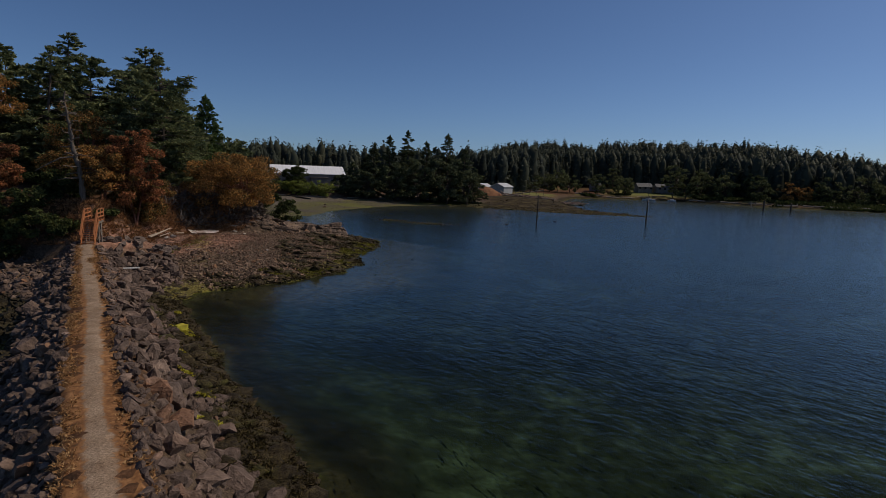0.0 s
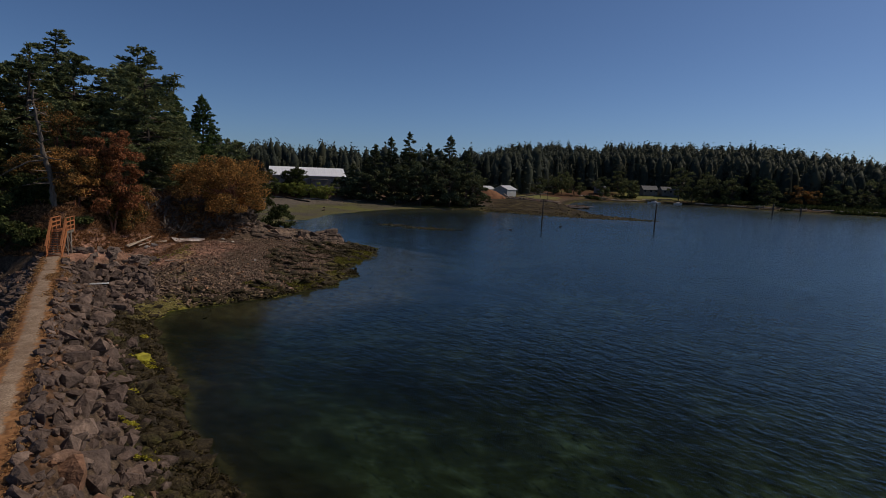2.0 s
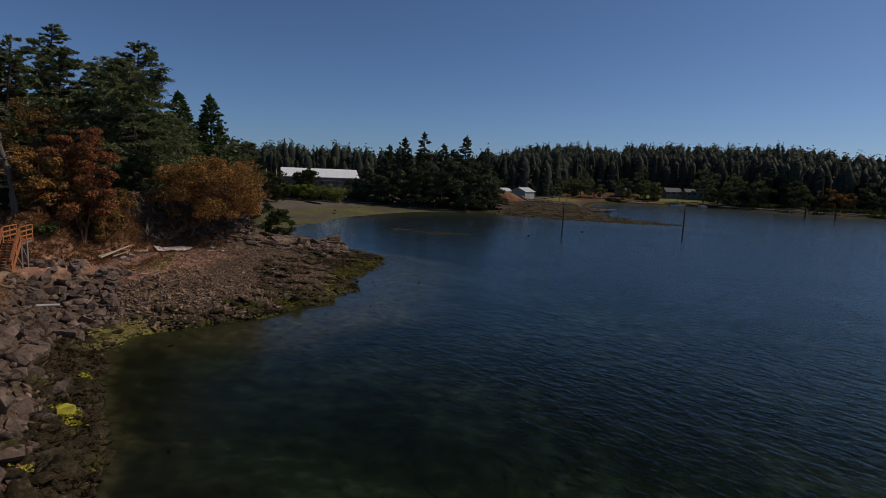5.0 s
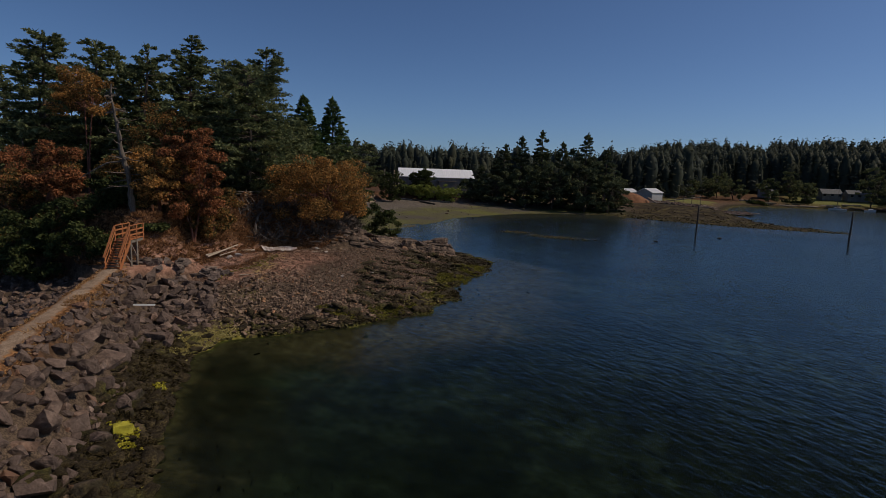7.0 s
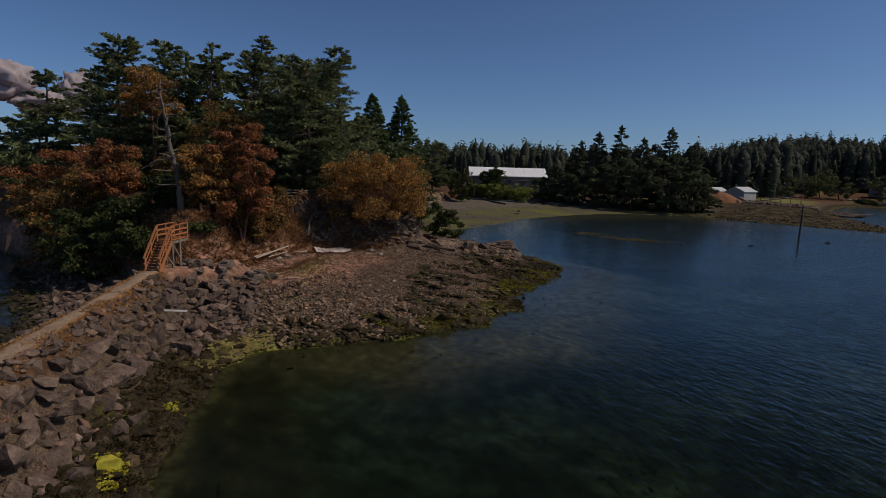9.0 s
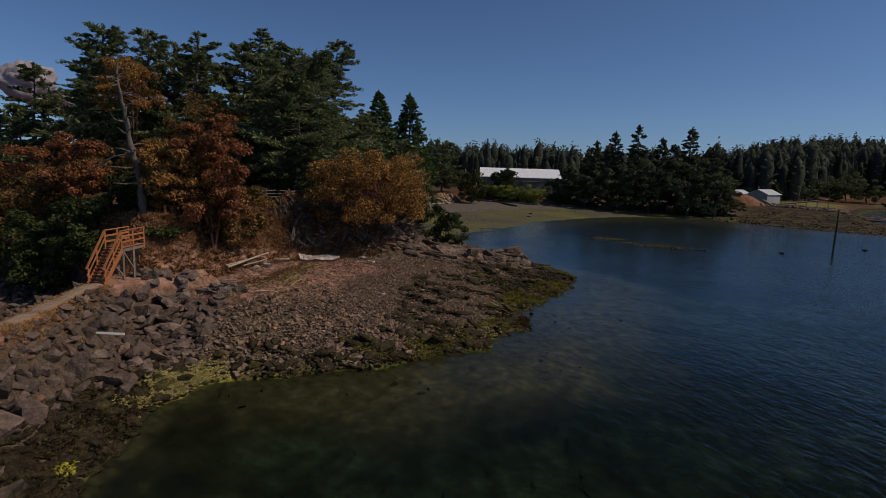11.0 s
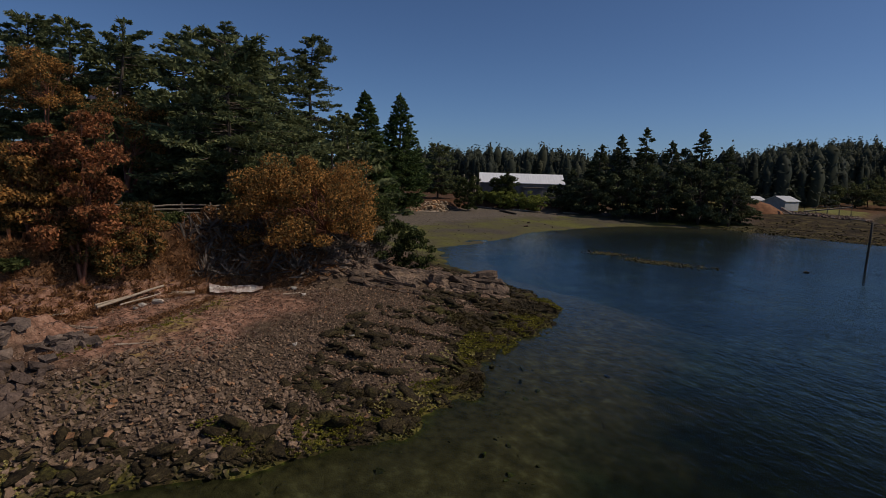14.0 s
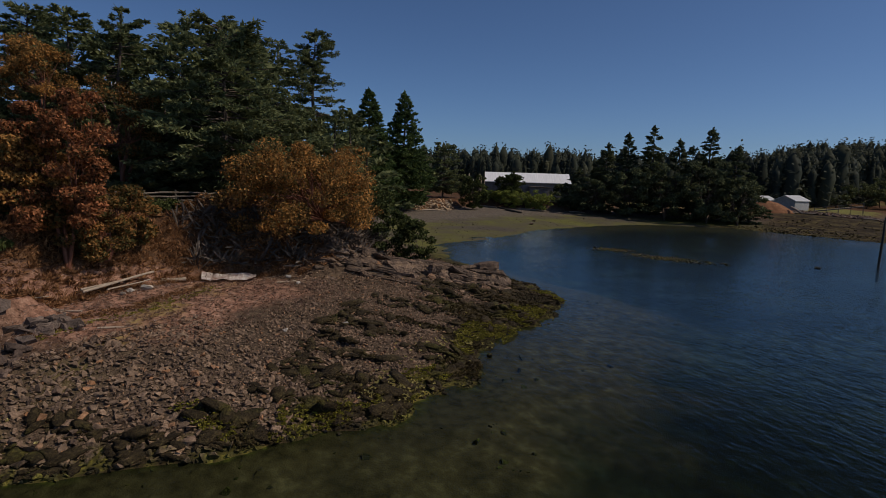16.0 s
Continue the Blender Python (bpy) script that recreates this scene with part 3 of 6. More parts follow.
on_cause = smooth01(7, 5, np.abs(p_path)) * smooth01(PATH_END + 2, PATH_END, s_path)
zones = {
    "shingle": np.maximum(terrace, smooth01(1.85, 2.25, fz + 0.3 * wob) * smooth01(46, 50, fy) * smooth01(66, 60, fy) * smooth01(0.5, -0.3, dist_bank)),
    "mud": smooth01(2, -8, fx) * smooth01(90, 104, fy) * smooth01(215, 195, fy) * smooth01(-0.4, 0.1, fz),
    "soil": np.maximum.reduce([smooth01(-0.8, 0.4, dist_bank + 0.6 * wob), smooth01(3.0, 3.35, fz + 0.15 * wob) * on_cause,
                               smooth01(195, 215, fy) * smooth01(1.0, 2.0, fz)]) * (1 - terrace),
    "algae": np.clip(np.maximum(np.exp(-((fx + 24.2) / 1.4) ** 2 - ((fy - 41.9) / 2.2) ** 2), np.exp(-((fx + 16.4) / 1.2) ** 2 - ((fy - 57.0) / 2.0) ** 2))
                     + np.exp(-((fx + 31.0 + 0.5 * (fy - 56)) / 1.2) ** 2 - ((fy - 55) / 6) ** 2) * 0.7, 0, 1) * smooth01(-0.4, 0.3, fbm(fx, fy, 1.2, 3, 91)),
    "weedy": smooth01(-6, 4, fx) * smooth01(150, 160, fy) * smooth01(246, 236, fy) * smooth01(-0.3, 0.05, fz) * smooth01(90, 60, fx),
    "lawn": smooth01(210, 230, fy) * smooth01(1.6, 2.4, fz) * smooth01(70, 40, dist_shore) * smooth01(-0.7, -0.1, fbm(fx, fy, 30, 2, 67)),
}
for key, val in zones.items():
    ground_mesh.attributes.new(key, "FLOAT", "POINT").data.foreach_set("value", val.astype(np.float32))
ground = tagged(new("ground", ground_mesh), "rocky shore, mud flat and wooded banks round a bay", "ground", kind="structure")

water = part("water", (np.array([[-2600, -1000, 0], [2600, -1000, 0], [2600, 3600, 0], [-2600, 3600, 0]], float), np.array([[0, 1, 2, 3]])), M_WATER,
             None, "clear green-blue rippled sea water in a sheltered bay")
tagged(water, category="water", kind="structure")

# the trodden path on the causeway
sl = np.arange(-60, PATH_END + 0.3, 0.2)
cols = 13
PU = (np.arange(cols) / (cols - 1) * 2 - 1) * 0.82
SS, UU = np.meshgrid(sl, PU, indexing="ij")
mid = 0.14 * vnoise(SS, SS * 0, 6.0, 73)
px = PATH_A[0] + PATH_DIR[0] * SS + PATH_N[0] * (UU + mid)
py = PATH_A[1] + PATH_DIR[1] * SS + PATH_N[1] * (UU + mid)
pz = height(px.ravel(), py.ravel()).reshape(px.shape) + 0.035 - 0.11 * np.abs(UU / 0.82) ** 4 + 0.03 * fbm(px, py, 0.7, 3, 97)
pi, pj = np.meshgrid(np.arange(len(sl) - 1), np.arange(cols - 1), indexing="ij")
PF = np.stack([pi * cols + pj, pi * cols + pj + 1, (pi + 1) * cols + pj + 1, (pi + 1) * cols + pj], -1).reshape(-1, 4)
path_mesh = mesh_of("path", np.stack([px, py, pz], -1).reshape(-1, 3), PF, [M_PATH], True)
half = 0.23 + 0.09 * vnoise(SS, SS * 0, 2.2, 71) + 0.13 * smooth01(8, 16, SS) + 0.16 * smooth01(37, 43, SS)
path_mesh.attributes.new("edge", "FLOAT", "POINT").data.foreach_set("value", (np.abs(UU) / half).ravel().astype(np.float32))
tagged(new("path", path_mesh), "narrow trodden gravel footpath along a rock causeway", "path", kind="structure")


# ---- stones ----
def hull_rock(rng, angular=True):
    """A broken stone about one metre across, as (V, F) in triangles."""
    bm = bmesh.new()
    n, dims, jag = (18, (0.55, 0.46, 0.35), 0.82) if angular else ((11, (0.5, 0.43, 0.29), 0.93) if angular is False else (8, (0.5, 0.43, 0.33), 0.88))
    for k in range(n):
        v = rng.normal(size=3)
        v /= (np.abs(v) ** (5 if angular else 2.4)).sum() ** (1 / (5 if angular else 2.4))
        bm.verts.new(v * dims * rng.uniform(jag, 1.06))
    r = bmesh.ops.convex_hull(bm, input=list(bm.verts))
    bmesh.ops.delete(bm, geom=[v for v in bm.verts if not v.link_faces], context="VERTS")
    bmesh.ops.triangulate(bm, faces=bm.faces[:])
    bm.verts.index_update()
    V = np.array([v.co[:] for v in bm.verts])
    F = np.array([[v.index for v in f.verts] for f in bm.faces])
    bm.free()
    return V, F


rng = np.random.default_rng(7)
ANGULAR = [hull_rock(rng, True) for _ in range(16)]
ROUND = [hull_rock(rng, False) for _ in range(12)]
PEBBLE = [hull_rock(rng, None) for _ in range(10)]


def blob_rock(k):
    """A boulder rounded by the mat of weed that covers it."""
    bm = bmesh.new()
    bmesh.ops.create_icosphere(bm, subdivisions=2, radius=0.5)
    for v in bm.verts:
        c = v.co.copy()
        v.co *= 1 + 0.55 * noise.noise(c * 3.2 + Vector((3.7 * k, 0, 0))) + 0.28 * noise.noise(c * 8 + Vector((0, 5.1 * k, 0)))
        v.co.z *= 0.5
    bm.verts.index_update()
    V = np.array([v.co[:] for v in bm.verts])
    F = np.array([[v.index for v in f.verts] for f in bm.faces])
    bm.free()
    return V, F


BLOB = [blob_rock(k) for k in range(8)]
MAT = [(V * (1.5, 0.75 + 0.06 * k, 1.0), F) for k, (V, F) in enumerate(BLOB)]


def turned(V, at, scale, rot):
    return (V * scale) @ np.array(Euler(rot).to_matrix()).T + at


def scatter(stock, spots, tip=0.5):
    """spots: rows of x, y, z, size. tip: how far the pieces lie askew, in radians."""
    out = []
    for x, y, z, s in spots:
        V, F = stock[rng.integers(len(stock))]
        sc = s * np.array([rng.uniform(0.8, 1.3), rng.uniform(0.75, 1.15), rng.uniform(0.6, 1.0)])
        out.append((turned(V, (x, y, z), sc, (rng.normal(0, tip), rng.normal(0, tip), rng.uniform(0, 6.28))), F))
    return join(out)


def pieces(stock, spots, mat, parent, name):
    meshes = [mesh_of(name, V, F, [mat]) for V, F in stock]
    for x, y, z, s in spots:
        ob = new(name, meshes[rng.integers(len(meshes))])
        ob.parent = parent
        ob.location = (x, y, z)
        ob.rotation_euler = (rng.normal(0, 0.5), rng.normal(0, 0.5), rng.uniform(0, 6.28))
        ob.scale = (s * rng.uniform(0.8, 1.3), s * rng.uniform(0.75, 1.15), s * rng.uniform(0.6, 1.0))


def spread(n, draw, size, keep, sink=0.12, gap=0.62):
    """Draws places, keeps those allowed and not too near one another: rows of x, y, z, size."""
    cell, taken, out = 1.0, {}, []
    P = draw(n)
    H = height(P[:, 0], P[:, 1])
    S = size(P, H)
    ok = keep(P, H)
    for (x, y), z, s, k in zip(P, H, S, ok):
        if not k:
            continue
        key = (int(x // cell), int(y // cell))
        near = [q for i in (-1, 0, 1) for j in (-1, 0, 1) for q in taken.get((key[0] + i, key[1] + j), ())]
        if any((x - a) ** 2 + (y - b) ** 2 < (gap * 0.5 * (s + c)) ** 2 for a, b, c in near):
            continue
        taken.setdefault(key, []).append((x, y, s))
        out.append((x, y, z + sink * s, s))
    return out


def weed_line(P):
    """Height up to which weed grows on the causeway: lower where the toe turns into the cove."""
    return 1.12 - 0.72 * smooth01(29, 38, along(P[:, 0], P[:, 1])[0]) + 0.4 * vnoise(P[:, 0], P[:, 1], 1.3, 15)


def draw_cause(a, b, p0, p1):
    def f(n):
        s, p = rng.uniform(a, b, n), rng.uniform(p0, p1, n)
        return PATH_A + s[:, None] * PATH_DIR + p[:, None] * PATH_N
    return f


causeway = thing("causeway", "causeway of broken grey-brown riprap boulders", "causeway", kind="structure")
right_spots = spread(14000, draw_cause(-14, 43, 0.7, 6.6), lambda P, H: np.exp(rng.normal(-0.45, 0.45, len(P))).clip(0.2, 1.12) * np.where(H < 1.05, 0.8, 1) * np.where(along(P[:, 0], P[:, 1])[1] < 1.5, 0.5, 1) * (1 + 0.25 * smooth01(14, 28, along(P[:, 0], P[:, 1])[0])),
                     lambda P, H: (H > weed_line(P) - 0.2) & ~((along(P[:, 0], P[:, 1])[0] > 40.8) & (H > 3.15)), 0.16, 0.62)
left_spots = spread(12000, draw_cause(-14, 46, -8.5, -0.85), lambda P, H: np.exp(rng.normal(-0.7, 0.42, len(P))).clip(0.18, 1.1) * np.where(along(P[:, 0], P[:, 1])[1] > -1.5, 0.6, 1),
                    lambda P, H: (H > -0.6))
apron_spots = spread(7000, draw_cause(-14, 44, 2.4, 6.4), lambda P, H: np.exp(rng.normal(-0.75, 0.5, len(P))).clip(0.18, 1.1),
                     lambda P, H: (H > 0.0) & (H < weed_line(P) + 0.1), 0.06, 0.42)
near_r = [q for q in right_spots if -2 < along(q[0], q[1])[0] < 24 and q[3] > 0.5][:230]
pick = set(near_r)
end_heap = []
for k in range(46):
    u, v = rng.random(), rng.normal(0, 0.75)
    x, y = -33.6 + 2.9 * u + 0.85 * v, 45.2 + 5.0 * u - 0.4 * v
    end_heap.append((x, y, ground_z(x, y) + 0.14, rng.uniform(0.55, 1.25)))
near_l = [q for q in left_spots if -2 < along(q[0], q[1])[0] < 16 and q[3] > 0.55][:65]
pick |= set(near_l)
tagged(part("weed_covered_stones", scatter(BLOB, apron_spots, 0.3), M_WEEDROCK, causeway, "", True), kind="stuff")
tagged(part("stone_fill", scatter(ANGULAR, [q for q in right_spots + left_spots if q not in pick]), M_RIPRAP, causeway), kind="stuff")


def draw_box(x0, x1, y0, y1):
    return lambda n: np.stack([rng.uniform(x0, x1, n), rng.uniform(y0, y1, n)], -1)


beach = thing("beach", "stony beach with weed-covered rocks on a low point", "beach", kind="structure")


def beach_keep(P, H):
    b = inside_distance(BANK, P[:, 0], P[:, 1])
    s, p = along(P[:, 0], P[:, 1])
    return (off_ledge(P[:, 0], P[:, 1]) > 2.0 + 0.6 * vnoise(P[:, 0], P[:, 1], 1.5, 8)) & (H > 0.0) & (H < 2.1 + 0.35 * vnoise(P[:, 0], P[:, 1], 3, 5) + 3 * (P[:, 1] > 63)) & (b < 0) & ~((p < 6) & (s < 42)) & (inside_distance(SHORE, P[:, 0], P[:, 1]) > -1.5)


big_beach = spread(900, draw_box(-40, -13, 38, 92), lambda P, H: rng.uniform(0.35, 0.75, len(P)), lambda P, H: beach_keep(P, H) & (rng.random(len(P)) < np.where(P[:, 1] < 52, 0.4, 0.12)), 0.02)
mid_beach = spread(34000, draw_box(-38, -13, 38, 90), lambda P, H: np.exp(rng.normal(-1.2, 0.32, len(P))).clip(0.14, 0.55) * (0.5 + 0.6 * smooth01(58, 47, P[:, 1])), beach_keep, 0.18, 0.52)
small_beach = spread(60000, draw_box(-37, -13, 44, 84), lambda P, H: rng.uniform(0.10, 0.24, len(P)), beach_keep, 0.30, 0.84)
near_b = [q for q in big_beach if q[1] < 62][:120]
pick_b = set(near_b)
tagged(part("cobble_fill", scatter(ROUND, [q for q in big_beach + mid_beach if q not in pick_b]), M_COBBLE, beach), kind="stuff")
cove = spread(5000, draw_box(-62, -30, 32, 50), lambda P, H: np.exp(rng.normal(-0.8, 0.4, len(P))).clip(0.2, 1.0),
              lambda P, H: (H > -0.15) & (H < 3.0) & (along(P[:, 0], P[:, 1])[1] < -3.5) & (inside_distance(BANK, P[:, 0], P[:, 1]) < 0.6), 0.12, 0.7)
tagged(part("cove_stones", scatter(ANGULAR[:6] + ROUND, cove), M_RIPRAP, beach), kind="stuff")
tagged(part("pebble_fill", scatter(PEBBLE, small_beach), M_COBBLE, beach), kind="stuff")


shallow = spread(900, draw_box(-25, -9, 40, 84), lambda P, H: 0.10 + 0.4 * rng.random(len(P)) ** 3,
                 lambda P, H: (H < -0.02) & (H > -0.5 - 0.5 * rng.random(len(P)) ** 4) & (vnoise(P[:, 0], P[:, 1], 2.5, 19) > 0.05), 0.0, 0.7)
tagged(part("sunken_stones", scatter(ROUND, shallow), M_WEEDBAR, beach), kind="stuff")


def streaks(x, y):
    """Uneven bands that follow the beach, from about -1 to 1."""
    return fbm((x * 0.914 + y * 0.407) / 3.0, y * 0.914 - x * 0.407, 0.9, 2, 13)


weed_spots = spread(13000, draw_box(-31, -14, 44, 86), lambda P, H: np.exp(rng.normal(-0.95, 0.45, len(P))).clip(0.18, 0.9),
                    lambda P, H: beach_keep(P, H) & (H > 0.05) & (H < 0.80 + 0.95 * smooth01(50, 64, P[:, 1])) & ((streaks(P[:, 0], P[:, 1]) > 0.02) | (off_ledge(P[:, 0], P[:, 1]) < 3.6) | ((H < 0.28) & (P[:, 1] < 62) & (vnoise(P[:, 0], P[:, 1], 1.8, 41) > -0.1))) & (rng.random(len(P)) < 0.85), 0.16, 0.55)
tagged(part("weedy_boulders", scatter(MAT, weed_spots, 0.25), M_WEEDROCK, beach, "", True), kind="stuff")


# ---- plants ----
def leaves(C, D, N, L, W):
    """Lozenge leaves: centres, long ways, normals, lengths, widths."""
    D = D / (np.linalg.norm(D, axis=1)[:, None] + 1e-9)
    S = np.cross(D, N)
    S /= np.linalg.norm(S, axis=1)[:, None] + 1e-9
    U = np.cross(S, D)
    L, W = np.broadcast_to(L, len(C))[:, None], np.broadcast_to(W, len(C))[:, None]
    V = np.stack([C - D * L / 2, C + S * W / 2 + U * W * 0.15, C + D * L / 2, C - S * W / 2 + U * W * 0.15], 1)
    return V.reshape(-1, 3), np.arange(len(C) * 4).reshape(-1, 4)


def conifer_shape(seed, H, R, crown=0.2, dens=9.0, leaf=0.42, pow_=0.8, ragged=0.5, limbs=True, thin=0.34, whorl=6.5, pads=1.5, lift=0.0):
    """Trunk, limbs and tufted needle pads of a conifer that stands at the origin: two (V, F)."""
    g = np.random.default_rng(seed)
    lean = g.normal(0, 0.02, 2)
    zt = np.linspace(0, H, 9)
    axis = np.stack([lean[0] * zt + 0.15 * np.sin(zt * 0.4 + seed), lean[1] * zt + 0.15 * np.cos(zt * 0.33 + seed), zt], -1)
    axis[:, :2] -= axis[0, :2]
    r0 = 0.016 * H + 0.05
    wood = [tube(axis, r0 * (1 - zt / H) ** 0.8 + 0.02, 7)]
    nb = int(H * whorl)
    C, D, N, big = [], [], [], []
    gaps = g.random(40)
    for z in np.sort(g.uniform(crown * H, H * 0.985, nb)):
        t = (z / H - crown) / (1 - crown)
        prof = (1 - t) ** pow_ * min(1.0, 0.45 + t * 3)
        if gaps[int(t * 39)] < ragged * 0.6:
            prof *= 0.62
        L = R * prof * g.uniform(1 - ragged, 1.12) + 0.3
        az = g.uniform(0, 2 * np.pi)
        rise = -0.12 + lift + 0.42 * t ** 1.5 + g.normal(0, 0.1)
        out = np.array([np.cos(az), np.sin(az), 0])
        side = np.array([-out[1], out[0], 0])
        base = np.array([np.interp(z, zt, axis[:, 0]), np.interp(z, zt, axis[:, 1]), z])
        sag = lambda q: rise * L * q - 0.20 * L * q ** 2 + 0.16 * L * q ** 4
        u = np.linspace(0, 1, 4)
        if limbs:
            wood.append(tube(base + out * (L * u)[:, None] + np.array([0, 0, 1]) * sag(u)[:, None], np.linspace(0.03 + 0.01 * L, 0.012, 4), 4))
        n = max(2, int(L * pads * g.uniform(0.7, 1.2)))
        q = np.concatenate([[1.0], g.uniform(0.22, 1, n - 1) ** 0.75])
        lat = g.uniform(-1, 1, n) * (0.10 + 0.42 * L * (1.05 - q))
        heart = base + out * (L * q)[:, None] + side * lat[:, None] + np.array([0, 0, 1]) * (sag(q) - 0.18 * np.abs(lat) + g.normal(0, 0.08, n))[:, None]
        C.append(heart - out * (0.25 * L * q)[:, None]), D.append(out + g.normal(0, 0.5, (n, 3))), N.append(np.array([0, 0, 0.5]) + g.normal(0, 0.6, (n, 3)))
        big.append(np.full(n, 1.1 / leaf))
        m = max(4, int(dens * L / n))
        big.append(np.ones(n * m))
        size = np.repeat(g.uniform(0.30, 0.62, n) * (0.55 + 0.11 * R) * min(1.0, 0.38 + 0.85 * prof), m)
        v = g.normal(size=(n * m, 3))
        v /= np.linalg.norm(v, axis=1)[:, None]
        v *= (g.uniform(0.1, 1, n * m) ** 0.45)[:, None]
        C.append(np.repeat(heart, m, axis=0) + v * size[:, None] * (1, 1, 0.42))
        D.append(v * (1, 1, 0.5) + out * 0.45 + np.array([0, 0, 0.12]) + g.normal(0, 0.3, (n * m, 3)))
        N.append(np.array([0, 0, 0.8]) + v * 0.8 + g.normal(0, 0.45, (n * m, 3)))
    lead = np.stack([np.full(60, axis[-1, 0]), np.full(60, axis[-1, 1]), H - g.uniform(-0.2, 1.8, 60)], -1) + g.normal(0, 0.13, (60, 3)) * (1, 1, 0)
    C.append(lead), D.append(g.normal(0, 0.5, (60, 3)) + (0, 0, 0.8)), N.append(g.normal(size=(60, 3))), big.append(np.ones(60))
    leaf = leaf * np.concatenate(big)
    C, D, N = np.concatenate(C), np.concatenate(D), np.concatenate(N)
    V, F = leaves(C, D, N, leaf * g.uniform(0.7, 1.4, len(C)), leaf * thin * g.uniform(0.7, 1.3, len(C)))
    return join(wood), (V, F)


def conifer(x, y, top, R, seed, label, name="fir_tree", mat=None, **kw):
    z = ground_z(x, y) - 0.15
    wood, crown = conifer_shape(seed, top - z, R, **kw)
    t = thing(name, label, "tree", at=(x, y, z))
    part("trunk", wood, M_BARK, t, "", True)
    part("crown", crown, mat or M_FIR, t)
    return t


def broad_shape(seed, H, R, flat=0.6, n_leaf=9000, leaf=0.22, stem=0.35, clumps=46, low=0.25, trunk=0.2, bare=0.0):
    """A spreading broadleaf at the origin: wood and leaves."""
    g = np.random.default_rng(seed)
    wood, tips = [], []
    nst = g.integers(2, 4)
    for k in range(clumps):
        az, el = g.uniform(0, 2 * np.pi), g.uniform(-0.8, 1.0)
        rr = R * g.uniform(0.12, 1.0) ** 0.55
        h = H * (low + (1 - low) * (0.5 + 0.5 * el) * g.uniform(0.75, 1.0))
        fr = np.sqrt(max(0.08, 1 - max(0, (h / H - 0.5) / 0.5) ** 2 * 0.85)) * (0.65 + 0.35 * min(1, h / (0.45 * H)))
        tips.append((np.cos(az) * rr * fr, np.sin(az) * rr * fr, h))
    tips = np.array(tips)
    forks = []
    for k in range(nst):
        a = g.uniform(0, 6.28)
        f = np.array([np.cos(a) * R * 0.28, np.sin(a) * R * 0.28, H * (stem + g.uniform(-0.05, 0.1))])
        mid = f * (0.4, 0.4, 0.5) + g.normal(0, 0.1, 3)
        wood.append(tube([(0, 0, -0.2), mid, f], [trunk, trunk * 0.8, trunk * 0.6], 7))
        forks.append(f)
    for tp in tips:
        f = forks[int(np.argmin([np.linalg.norm(tp - q) for q in forks]))]
        m1 = f * 0.6 + tp * 0.4 + g.normal(0, 0.25, 3)
        m2 = f * 0.25 + tp * 0.75 + g.normal(0, 0.25, 3)
        wood.append(tube([f, m1, m2, tp], [trunk * 0.26, trunk * 0.18, trunk * 0.10, 0.012], 5))
    who = g.integers(0, clumps, n_leaf)
    cr = (R * 0.15 + 0.25) * g.uniform(0.7, 1.3, clumps)
    v = g.normal(size=(n_leaf, 3))
    v /= np.linalg.norm(v, axis=1)[:, None]
    rad = cr[who] * g.uniform(0.25, 1.0, n_leaf) ** 0.5
    C = tips[who] + v * rad[:, None] * (1, 1, flat)
    V, F = leaves(C, g.normal(size=(n_leaf, 3)) + v * 0.4, v + np.array([0, 0, 0.7]) + g.normal(0, 0.5, (n_leaf, 3)), leaf * g.uniform(0.7, 1.4, n_leaf), leaf * 0.55 * g.uniform(0.7, 1.3, n_leaf))
    return join(wood), (V, F)


def broadleaf(x, y, top, R, seed, label, name="madrone_tree", mat=None, bark=None, z=None, **kw):
    z = ground_z(x, y) if z is None else z
    wood, crown = broad_shape(seed, top - z, R, **kw)
    t = thing(name, label, "tree" if "tree" in name else "shrub", at=(x, y, z))
    part("trunk" if "tree" in name else "stem", wood, bark or M_MADBARK, t, "", True)
    part("crown", crown, mat or M_RED, t)
    return t


DARK_FIR = "tall dark green fir with a ragged crown on the wooded bank"
for k, (x, y, top, R) in enumerate([(-74, 67.3, 27.2, 7.5), (-63.5, 67, 25.2, 5.5), (-57.6, 67.2, 24.9, 6.0), (-77, 95.7, 33.4, 8.0), (-71, 107.5, 33.8, 6.6),
                                    (-42.6, 67.5, 21.8, 7.2), (-56.6, 73.8, 24.8, 6.5), (-46.5, 74.5, 22.0, 6.5), (-98, 70, 24.5, 7), (-110, 84, 27, 7.5), (-53, 78, 24, 7.0), (-47.5, 80, 18.0, 5.5), (-60, 90, 27, 7)]):
    conifer(x, y, top, R, 100 + k, DARK_FIR, crown=0.08, dens=31, leaf=0.45, thin=0.42, ragged=0.6 if k == 4 else 0.38, pow_=0.30 if k in (4, 5) else 0.42 + 0.05 * (k % 5), whorl=9.0 if k == 5 else 7.4, pads=1.7)
